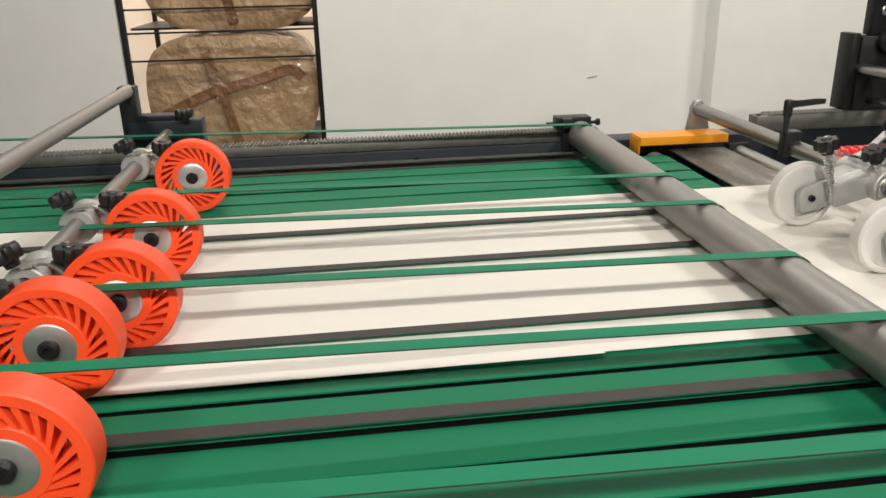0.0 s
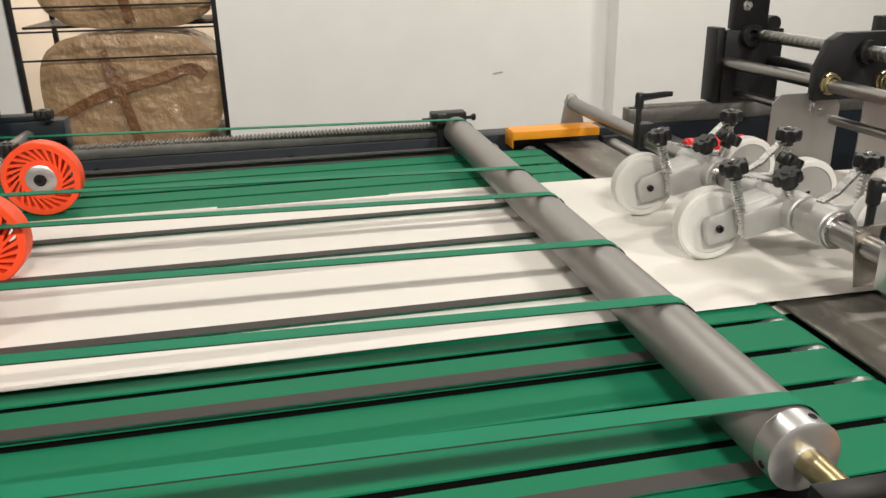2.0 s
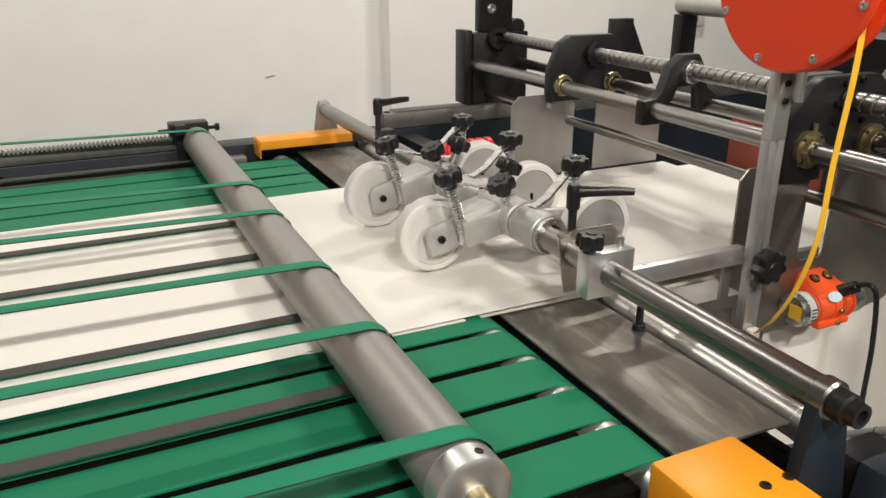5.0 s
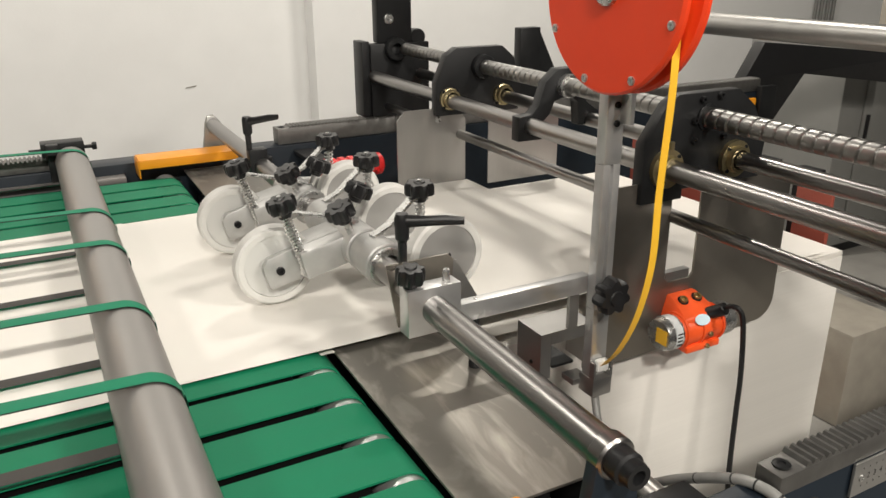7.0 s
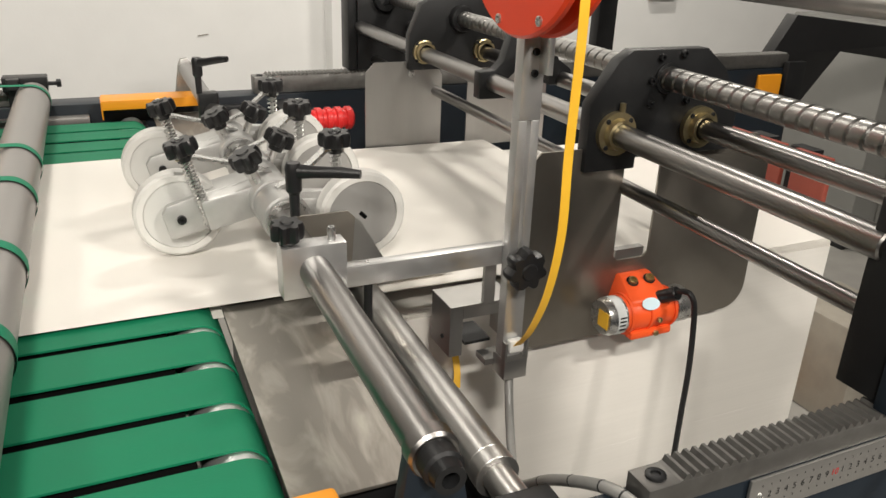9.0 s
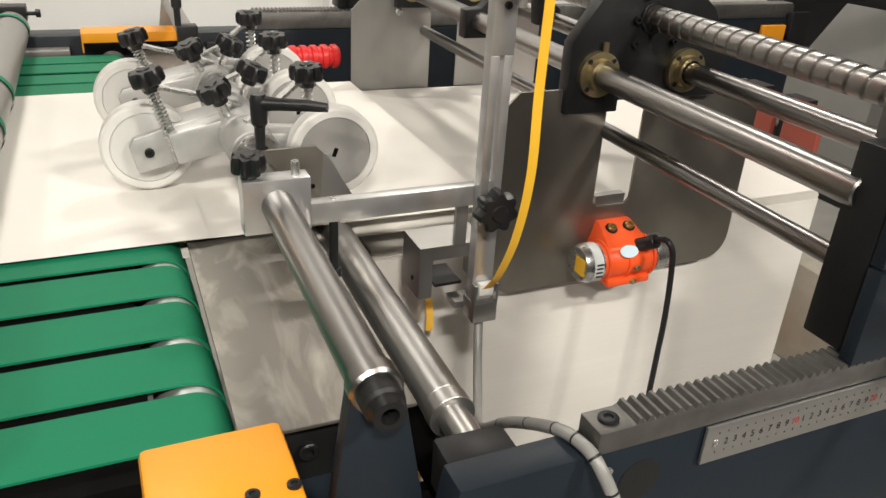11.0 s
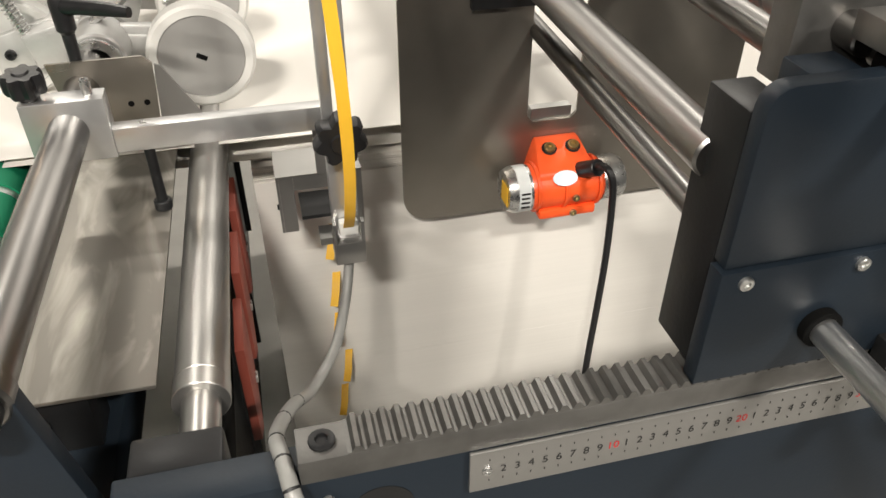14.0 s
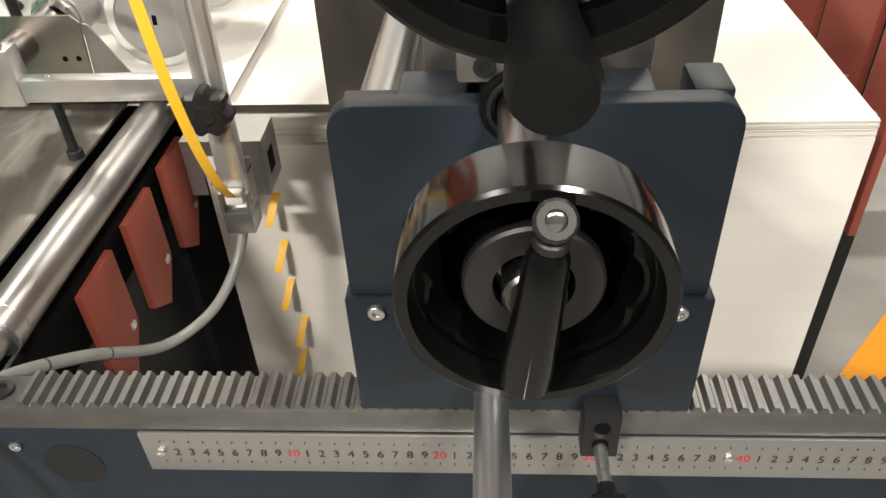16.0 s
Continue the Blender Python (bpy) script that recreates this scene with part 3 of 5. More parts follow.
def grip_wheel_arm(y, dx):
    t = thing("grip_wheel", "orange slotted rubber wheel on a sprung grey arm", "wheel", (OW_X + dx, y, OW_Z), "orange grip wheels")
    tyre = part("tyre", tube((0, -0.019, 0), (0, 0.019, 0), R_OUT, R_MID, 72), M_ORANGE, t, "orange tyre with slanted slots")
    part("inner_ring", tube((0, -0.0177, 0), (0, 0.0177, 0), R_IN, 0.028, 64), M_ORANGE, tyre)
    for k in range(SPOKES):
        sp = new("spoke", SPOKE)
        sp.parent = tyre
        sp.matrix_local = pose(0, 0, 0, 0, 360.0 * k / SPOKES, 0)
    part("hub", lathe([(0, -0.019), (0.006, -0.0195), (0.026, -0.0195), (0.0285, -0.018), (0.0285, 0.018), (0, 0.018)], (0, 0, 0), (0, 1, 0), 40), M_ALU, tyre, "grey machined hub")
    part("axle_nut", lathe([(0, 0), (0.011, 0), (0.0115, 0.006), (0.009, 0.009), (0.005, 0.009), (0.0045, 0.004), (0, 0.004)], (0, -0.019, 0), (0, -1, 0), 20), M_BMACH, tyre, "dark axle nut")
    SPINNERS.append((tyre, radians(600), y * 50))
    arm = prism([(-0.005, -0.016), (-0.11, 0.004), (-0.125, 0.03), (-0.11, 0.045), (-0.07, 0.04), (0.005, 0.016)], "y", 0.022, 0.042)
    part("arm", arm, M_CAST, t, bevel=0.003)
    part("pivot_bush", tube((-0.11, -0.005, 0.022), (-0.11, 0.06, 0.022), 0.027, 0.014, 28), M_CAST, t)
    part("spring_lever", sweep(smooth_path([(-0.11, 0.0, 0.05), (-0.075, 0.0, 0.052), (-0.05, 0.0, 0.03), (-0.02, 0.0, 0.028)], 5), 0, flat=(0.02, 0.004)), M_ZINC, t)
    star_knob("knob", (-0.055, 0.005, 0.052), (0.1, 0, 1), 0.021, t)
    star_knob("knob", (-0.118, -0.012, 0.062), (-0.35, 0, 1), 0.02, t)
    part("spring", coil((-0.055, 0.005, 0.012), (-0.055, 0.005, 0.046), 0.0066, 0.0012, 8), M_ZINC, t)
    part("screw_end", cyl((-0.055, 0.005, -0.012), (-0.055, 0.005, 0.075), 0.003, 10), M_ZINC, t)
    return t


for y, dx in OW_Y:
    grip_wheel_arm(y, dx)

carrier = thing("wheel_shaft", "grey shaft across the belts carrying the orange wheels", "shaft", (0, 0, 0))
part("bar", cyl((-0.382, 0.45, 1.0075), (-0.382, 1.97, 1.0075), 0.0135, 28), M_ROLLER, carrier)
part("far_block", box(-0.47, -0.30, 1.965, 2.02, 0.969, 1.04), M_BLUE, carrier, bevel=0.003)
part("far_cap", box(-0.45, -0.33, 1.97, 2.015, 1.04, 1.052), M_BLUE, carrier, bevel=0.002)
part("near_block", box(-0.41, -0.35, 0.43, 0.46, 0.86, 1.03), M_BLUE, carrier, bevel=0.003)
star_knob("knob", (-0.335, 1.95, 1.05), (0, 0, 1), 0.022, carrier)

tie = thing("tie_bar", "grey tie bar across the machine above the belts", "shaft", (0, 0, 0))
part("bar", cyl((-0.50, 0.45, 1.095), (-0.462, 1.99, 1.11), 0.0145, 28), M_ROLLER, tie)
part("post", box(-0.485, -0.445, 1.975, 2.015, 0.969, 1.12), M_BMACH, tie, bevel=0.003)
part("near_post", box(-0.52, -0.48, 0.43, 0.46, 0.86, 1.12), M_BMACH, tie, bevel=0.003)


# ---------------- cross shaft with white press wheels ----------------
SX, SZ = 0.948, 1.002
shaft = thing("cross_shaft", "polished cross shaft carrying the white press wheels", "shaft", (0, 0, 0))
part("bar", cyl((SX, 0.455, SZ), (SX, 2.03, SZ), 0.0168, 32), M_CHROME, shaft)
part("collar", cyl((SX, 0.452, SZ), (SX, 0.470, SZ), 0.0195, 32), M_CHROME, shaft)
part("socket_screw", lathe([(0, 0), (0.0150, 0), (0.0150, 0.014), (0.0125, 0.016), (0.0115, 0.026), (0.0065, 0.026), (0.006, 0.012), (0, 0.012)], (SX, 0.452, SZ), (SX, 0, SZ), 24), M_BMACH, shaft, "black socket head screw")
br = prism([(SX - 0.019, SZ), (SX - 0.013, SZ + 0.014), (SX, SZ + 0.0185), (SX + 0.013, SZ + 0.014), (SX + 0.019, SZ), (SX + 0.042, 0.87), (SX + 0.042, 0.70), (SX - 0.042, 0.70), (SX - 0.036, 0.87)], "y", 0.4535, 0.468)
part("bracket", br, M_BLUE, shaft, "blue grey tapered support plate", bevel=0.001)
brf = prism([(SX - 0.018, 1.01), (SX - 0.012, 1.025), (SX + 0.004, 1.028), (SX + 0.018, 1.01), (SX + 0.035, 0.94), (SX - 0.03, 0.94)], "y", 2.005, 2.02)
part("far_bracket", brf, M_STEEL, shaft, bevel=0.001)


skew(shaft, 0.02, SX)


def press_wheel(y, front, detail=True):
    """One white wheel on its sprung arm; its own origin is the wheel's centre."""
    s = -1 if front else 1
    wx = 0.836 if front else 1.050
    wz = 0.976 if front else 0.990
    t = thing("press_unit", "white plastic press wheel on a sprung grey arm" if front else "white press wheel with a steel face disc", "wheel", (wx, y, wz), "white press casters")
    w = 0.013
    tyre = part("tyre", lathe([(0.046, -w), (0.054, -w), (0.0575, -w + 0.003), (0.0575, w - 0.003), (0.054, w), (0.0, w), (0, -w + 0.004), (0.046, -w + 0.004), (0.046, -w)], (0, 0, 0), (0, 1, 0), 56), M_WHITE, t)
    part("face_disc", lathe([(0, 0), (0.0455, 0), (0.0455, 0.002), (0, 0.002)], (0, -w + 0.0038, 0), (0, -1, 0), 48), M_DISC if front else M_FACE, tyre, "dull metal face disc")
    SPINNERS.append((tyre, 0.81 / 0.0535, y * 70))
    dx, dz = SX - wx, SZ - wz
    ang = math.atan2(dz, dx)
    L = math.hypot(dx, dz)
    rot = Matrix.Rotation(-ang, 4, "Y")
    b = prism([(-0.018, -0.024), (-0.021, -0.018), (-0.021, 0.012), (-0.012, 0.022), (0.03, 0.024), (L, 0.024), (L, -0.022), (0.03, -0.024)], "y", *((-0.030, -0.018) if front else (0.018, 0.030)))
    b.transform(rot)
    part("arm", b, M_CAST, t, bevel=0.002)
    b = box(0.028, L - 0.01, -0.056, 0.022, -0.019, 0.023) if front else box(0.018, L - 0.01, 0.016, 0.036, -0.014, 0.020)
    b.transform(rot)
    part("arm_body", b, M_CAST, t, bevel=0.004)
    if front:
        part("axle_bolt", bolt_head((0, -0.030, 0), (0, -1, 0), 0.006, 0.006), M_BMACH, t)
    else:
        part("axle_slot", box(-0.006, 0.006, -0.0118, -0.0105, -0.0028, 0.0028), M_BLACK, tyre, bevel=0.001)
        part("axle", cyl((0, 0.012, 0), (0, 0.034, 0), 0.006, 14), M_BMACH, t)
    near = -0.078 if front else -0.066 if detail else -0.03
    part("pivot_bush", tube((dx, near, dz), (dx, 0.030, dz), 0.030, 0.017, 32), M_CAST, t)
    part("bush_ring", tube((dx, near - 0.008, dz), (dx, near - 0.001, dz), 0.0265, 0.017, 32), M_ZINC, t)
    k = Vector((0.008, -0.042, 0.090)) if front else Vector((-0.026, 0.022, 0.086))
    foot = Vector((0.032, -0.042, 0.002)) if front else Vector((-0.024, 0.026, 0.022))
    part("spring", coil(foot + Vector((0, 0, 0.006)), k - Vector((0, 0, 0.004)), 0.0068, 0.0013, 17 if front else 8), M_ZINC, t)
    part("spring_screw", cyl(foot - Vector((0, 0, 0.012)), k + (k - foot).normalized() * 0.022, 0.0032, 10), M_ZINC, t)
    part("nut", cyl(foot - Vector((0, 0, 0.01)), foot + Vector((0, 0, 0.002)), 0.007, 6), M_ZINC, t)
    star_knob("knob", k, k - foot, 0.0215, t)
    lever = [Vector((k.x + s * 0.010, k.y, k.z - 0.005)), Vector((k.x - s * 0.014, k.y, k.z - 0.005)), Vector((dx + s * 0.022, -0.036 if front else 0.012, dz + 0.040)), Vector((dx - s * 0.004, -0.034 if front else 0.008, dz + 0.030))]
    part("lever", sweep(lever, 0, flat=(0.015, 0.004)), M_ZINC, t, "bent plated spring lever")
    if detail:
        p = Vector((dx + s * 0.014, -0.060 if front else -0.046, dz + 0.024))
        star_knob("clamp_knob", p + Vector((s * 0.014, -0.004, 0.026)), (s * 0.45, -0.1, 1), 0.0215, t)
        part("clamp_stud", cyl(p - Vector((0, 0, 0.006)), p + Vector((s * 0.014, -0.004, 0.026)), 0.005, 10), M_ZINC, t)
    return t


for y in (1.312, 1.078):
    press_wheel(y, True)
for y in (1.325, 1.150, 0.963):
    press_wheel(y, False, y > 1)


def clamp_lever(p, d, reach=1.0, name="clamp_lever", label="black plastic clamping lever"):
    """An adjustable clamping lever: a socketed post with a tapered handle."""
    t = thing(name, label, "lever", p)
    part("post", lathe([(0, -0.03), (0.0055, -0.03), (0.006, 0.0), (0.009, 0.004), (0.0095, 0.030), (0.0075, 0.036), (0, 0.036)], (0, 0, 0), (0, 0, 1), 20), M_BPLAST, t)
    d = Vector(d).normalized()
    b = bmesh.new()
    pts = [Vector((0, 0, 0.026)) + d * a + Vector((0, 0, h)) for a, h in ((0, 0), (0.02 * reach, 0.001), (0.045 * reach, 0.003), (0.062 * reach, 0.003))]
    rings = [(0.0085, 0.009), (0.006, 0.007), (0.0055, 0.0065), (0.004, 0.005)]
    side = d.cross(Vector((0, 0, 1)))
    vs = [[b.verts.new(q + side * rx * math.cos(2 * math.pi * k / 12) + Vector((0, 0, rz * math.sin(2 * math.pi * k / 12)))) for k in range(12)] for q, (rx, rz) in zip(pts, rings)]
    for u, v in zip(vs, vs[1:]):
        for k in range(12):
            b.faces.new([u[k], u[(k + 1) % 12], v[(k + 1) % 12], v[k]])
    b.faces.new(vs[0])
    b.faces.new(vs[-1])
    part("handle", b, M_BPLAST, t)
    return t


clamp_lever((0.942, 0.870, 1.057), (0.83, -0.56, 0.0), 1.24)
clamp_lever((0.933, 1.546, 1.066), (0.047, -0.050, 0.010), 1.12)
blk2 = thing("shaft_clamp", "small black clamp block on the cross shaft", "clamp", (0, 0, 0))
part("body", box(0.930, 0.966, 1.535, 1.562, 0.985, 1.038), M_BMACH, blk2, bevel=0.003)


# ---------------- tape inserter ----------------
def tape_inserter():
    t = thing("tape_inserter", "aluminium holder arm with an orange tape reel", "tape dispenser", (0, 0, 0))
    part("clamp_block", box(0.905, 0.974, 0.779, 0.803, 0.972, 1.030), M_ALU, t, "machined aluminium clamp block", bevel=0.001)
    part("block_screw", bolt_head((0.961, 0.792, 1.030), (0, 0, 1), 0.0045, 0.014), M_ZINC, t)
    star_knob("knob", (0.914, 0.792, 1.037), (0, -0.1, 1), 0.018, t)
    part("arm_bar", box(0.972, 1.168, 0.781, 0.797, 0.975, 0.999), M_ALU, t, bevel=0.001)
    part("arm_screw", bolt_head((1.0, 0.789, 0.999), (0, 0, 1), 0.003, 0.001), M_ZINC, t)
    b = bmesh.new()
    box(1.158, 1.1685, 0.758, 0.774, 0.96, 1.15, b)
    box(1.1735, 1.184, 0.758, 0.774, 0.96, 1.15, b)
    part("slotted_upright", b, M_ALU, t, "slotted aluminium upright bar", bevel=0.0008)
    part("upright_foot", box(1.158, 1.184, 0.758, 0.774, 0.862, 0.96), M_ALU, t, bevel=0.001)
    part("upright_head", box(1.158, 1.184, 0.7575, 0.7745, 1.15, 1.24), M_ALU, t, bevel=0.001)
    for z in (1.20, 1.222):
        part("head_screw", bolt_head((1.172, 0.7575, z), (0, -1, 0), 0.004, 0.003), M_BMACH, t)
    star_knob("knob", (1.171, 0.752, 0.984), (0, -1, 0), 0.0255, t, h=0.02)
    part("foot_fork", box(1.157, 1.188, 0.748, 0.778, 0.836, 0.862), M_STEEL, t, "steel tape guide fork", bevel=0.001)
    part("fork_left", box(1.157, 1.160, 0.748, 0.757, 0.862, 0.886), M_STEEL, t)
    part("fork_right", box(1.185, 1.188, 0.748, 0.757, 0.862, 0.886), M_STEEL, t)
    part("tape_guide", box(1.163, 1.182, 0.748, 0.7575, 0.872, 0.888), M_WHITE, t, "white plastic tape guide", bevel=0.002)
    cy, cz, r = 0.746, 1.352, 0.114
    for x in (1.138, 1.166):
        side = lathe([(0, 0), (r - 0.003, 0), (r, 0.003), (r, 0.008), (r - 0.003, 0.011), (0, 0.011)], (x, cy, cz), (5, cy, cz), 72)
        part("reel_flange", side, M_ORED, t, "orange red reel disc")
    part("tape_roll", tube((1.149, cy, cz), (1.166, cy, cz), 0.092, 0.03, 48), M_TAPE, t, "yellow tape wound on the reel")
    part("reel_hub", cyl((1.13, cy, cz), (1.185, cy, cz), 0.018, 24), M_ZINC, t)
    part("reel_strut", box(1.177, 1.184, 0.74, 0.774, 1.20, 1.37), M_ALU, t, bevel=0.001)
    for k in range(8):
        a = radians(18 + 45 * k)
        part("flange_screw", bolt_head((1.138, cy + 0.104 * math.cos(a), cz + 0.104 * math.sin(a)), (-1, 0, 0), 0.005, 0.0025), M_ZINC, t)
    path = smooth_path([(1.1575, 0.659, 1.33), (1.160, 0.660, 1.25), (1.165, 0.670, 1.14), (1.170, 0.676, 1.05), (1.172, 0.694, 0.975), (1.172, 0.720, 0.918), (1.172, 0.741, 0.890), (1.172, 0.750, 0.880)], 7)
    part("tape", sweep(path, 0, flat=(0.0105, 0.0006), up=(1, 0, 0)), M_TAPE, t, "flat yellow paper tape")
    bent = prism([(0.915, 1.032), (1.002, 1.032), (1.010, 1.024), (1.004, 0.945), (0.93, 0.945)], "y", 0.862, 0.865)
    part("guide_plate", bent, M_DSTEEL, t, "dark folded guide plate with two holes", smooth=False)
    part("guide_wing", prism([(1.0105, 1.022), (1.016, 1.020), (1.052, 0.956), (1.046, 0.945), (1.005, 0.945)], "y", 0.8655, 0.868), M_STEEL, t, smooth=False)
    # Black discs on the plate carry the darkness inside its two holes.
    for x in (0.982, 0.997):
        part("guide_hole", bolt_head((x, 0.862, 0.985), (0, -1, 0), 0.003, 0.0006), M_BLACK, t)
    for q in ((1.108, 1.1105, 0.80, 0.855, 0.85, 0.915), (1.1925, 1.195, 0.80, 0.855, 0.85, 0.915), (1.108, 1.195, 0.80, 0.855, 0.9152, 0.9175), (1.1107, 1.125, 0.80, 0.802, 0.85, 0.915), (1.180, 1.1923, 0.80, 0.802, 0.85, 0.915), (1.1253, 1.1797, 0.80, 0.802, 0.900, 0.915)):
        part("cutter_panel", box(*q), M_STEEL, t, "bright steel panel of the cutter housing", smooth=False)
    part("cutter_screw", bolt_head((1.108, 0.82, 0.87), (-1, 0, 0), 0.003, 0.002), M_BMACH, t)
    # Black inlay on the panel, coloured as the shade inside a slot.
    part("cutter_slot", box(1.195, 1.1956, 0.815, 0.835, 0.868, 0.895), M_BLACK, t)
    part("cutter_blade", box(1.13, 1.165, 0.802, 0.85, 0.862, 0.866), M_BMACH, t)
    part("cutter_link", box(1.145, 1.17, 0.775, 0.80, 0.845, 0.853), M_STEEL, t)
    part("cutter_stem", box(1.15, 1.165, 0.7975, 0.803, 0.9175, 0.976), M_STEEL, t)


tape_inserter()
foot = thing("levelling_screw", "dark levelling screw under the aluminium arm", "screw", (1.0, 0.80, 0.9075))
part("stem", cyl((0, -0.012, 0.008), (0, -0.012, 0.068), 0.005, 14), M_BMACH, foot)
part("foot", cyl((0, -0.012, 0), (0, -0.012, 0.010), 0.0085, 18), M_BMACH, foot)

# ---------------- delivery roller ----------------
deliv = thing("delivery_roller", "bright steel delivery roller beside the transfer plate", "roller", (0, 0, 0))
DX, DZ = 1.046, 0.8925
part("barrel", cyl((DX, 0.553, DZ), (DX, 1.95, DZ), 0.0208, 40, ch=0.001), M_STEEL, deliv)
part("step", cyl((DX, 0.535, DZ), (DX, 0.553, DZ), 0.0214, 40, ch=0.0005), M_STEEL, deliv)
part("journal", cyl((DX, 0.46, DZ), (DX, 0.54, DZ), 0.0145, 32), M_STEEL, deliv)
part("bearing_block", box(1.006, 1.066, 0.454, 0.487, 0.872, 0.919), M_BMACH, deliv, "dark bearing block", bevel=0.003)
part("block_bolt", bolt_head((DX, 0.455, 0.885), (0, -1, 0), 0.012, 0.004), M_ZINC, deliv)
part("far_block", box(DX - 0.03, DX + 0.03, 1.95, 1.975, 0.852, 0.92), M_BMACH, deliv, bevel=0.003)
skew(deliv, 0.02, DX)

for k, y in enumerate((0.655, 0.765, 0.875)):
    f = thing("guide_board", "red oxide guide board hanging under the roller", "board", (1.050, y, 0.842), "red guide boards")
    b = prism([(-0.038, 0.02), (0.034, 0.02), (0.034, -0.075), (0.0, -0.12), (-0.038, -0.095)], "x", 0.004, 0.012)
    part("board", b, M_REDPLATE, f, bevel=0.0008)
    part("washer", bolt_head((0.012, 0.02, -0.07), (1, 0, 0), 0.006, 0.002), M_ZINC, f)
lower = thing("lower_frame", "cross rail and panel below the delivery roller, rail blackened for gap shade", "frame", (0, 0, 0))
# Rail is near black to colour in the shade between plate and roller.
part("rail", box(1.024, 1.043, 0.47, 1.95, 0.79, 0.85), M_BLACK, lower, bevel=0.002)
part("panel", box(1.012, 1.018, 0.49, 1.95, 0.2, 0.79), M_BMACH, lower)
for y in (0.56, 0.9, 1.3, 1.7):
    part("rib", box(1.018, 1.030, y, y + 0.012, 0.25, 0.79), M_BMACH, lower)


# ---------------- the pile ----------------
PX0, PX1, PY0, PY1, PTOP = 1.083, 1.878, 0.902, 1.572, 0.853


def pile():
    t = thing("board_pile", "tall pile of white cardboard sheets on a pallet", "pile")
    z, rng = 0.14, random.Random(4)
    while z < PTOP - 0.001:
        h = 0.41 if z < 0.2 else PTOP - z
        dx, dy = rng.uniform(-0.0005, 0.0005), rng.uniform(-0.0005, 0.0005)
        part("slab", box(PX0 + dx, PX1 + dx, PY0 + dy, PY1 + dy, z, z + h - 0.0001), M_PILE, t, smooth=False)
        z += h
    for y in (0.93, 1.2, 1.48):
        part("pallet_bearer", box(1.09, 1.87, y, y + 0.07, 0, 0.10), M_CONC, t)
    part("pallet_deck", box(1.085, 1.875, 0.905, 1.57, 0.10, 0.14), M_CONC, t)
    rng = random.Random(9)
    for k, z in enumerate((0.785, 0.71, 0.642, 0.572, 0.506, 0.436, 0.366)):
        tag = thing("tape_tab", "small yellow paper tab sticking out of the pile", "tab", (1.168 + rng.uniform(-0.006, 0.006), PY0 + 0.0015, z), "yellow tape tabs")
        pts = smooth_path([(0, 0, 0), (-0.003, -0.012, -0.009), (-0.006, -0.022, -0.021), (-0.010, -0.030, -0.034)], 4)
        part("tab", sweep(pts, 0, flat=(0.010, 0.0006), up=(1, 0, 0)), M_TAPE, tag)
    return t


pile()


# ---------------- jogger carriages on rods and screw ----------------
ROD1, ROD2, SCREW, LOW = (1.376, 1.097), (1.512, 1.097), (1.456, 1.163), (1.414, 1.014)
guides = thing("guide_rods", "polished guide rods running across above the pile", "rod", (0, 0, 0))
part("rod", cyl((ROD1[0], 0.46, ROD1[1]), (ROD1[0], 1.99, ROD1[1]), 0.0150, 32), M_CHROME, guides)
part("rod", cyl((ROD2[0], 0.46, ROD2[1]), (ROD2[0], 1.99, ROD2[1]), 0.0135, 32), M_CHROME, guides)
part("rod", cyl((LOW[0], 0.46, LOW[1]), (LOW[0], 1.99, LOW[1]), 0.0105, 28), M_CHROME, guides, "thin lower guide rod")

skew(guides, 0.02, 1.45, shift=(0.003, 0, -0.003))


def lead_screw():
    t = thing("lead_screw", "bright ball screw with a deep spiral groove", "screw", (0, 0, 0))
    bm = bmesh.new()
    seg, lead, y0, y1, r = 28, 0.0205, 0.50, 1.965, 0.0155
    n = int((y1 - y0) / 0.0012)
    rings = []
    for i in range(n + 1):
        y = y0 + (y1 - y0) * i / n
        ring = []
        for k in range(seg):
            a = 2 * math.pi * k / seg
            ph = ((y / lead) - k / seg) % 1.0
            g = 0.0014 * max(0.0, 1 - (abs(ph - 0.5) / 0.09) ** 2) if abs(ph - 0.5) < 0.09 else 0
            ring.append(bm.verts.new((SCREW[0] + (r - g) * math.cos(a), y, SCREW[1] + (r - g) * math.sin(a))))
        rings.append(ring)
    for a, b in zip(rings, rings[1:]):
        for k in range(seg):
            bm.faces.new([a[k], a[(k + 1) % seg], b[(k + 1) % seg], b[k]])
    bm.faces.new(rings[0])
    bm.faces.new(rings[-1])
    part("thread", bm, M_SCREW, t)
    for a, b in ((0.45, 0.50), (1.965, 1.99)):
        part("journal", cyl((SCREW[0], a, SCREW[1]), (SCREW[0], b, SCREW[1]), 0.0105, 24), M_CHROME, t, "plain turned screw end")
    skew(t, 0.03, 1.45)


lead_screw()


def flange(parent, x, z, y, d, r=0.029, brass=True):
    f = part("flange", lathe([(0.016, 0), (r, 0), (r, 0.008), (0.0215, 0.009), (0.020, 0.018), (0.0155, 0.018), (0.0155, 0)], (x, y, z), (x, y + d, z), 40), M_BRASS if brass else M_ZINC, parent, "brass flange bush")
    for k in range(4):
        a = radians(45 + 90 * k)
        part("flange_screw", bolt_head((x + 0.0245 * math.cos(a), y + d * 0.008, z + 0.0245 * math.sin(a)), (0, d, 0), 0.0034, 0.002), M_BMACH, f)
    return f


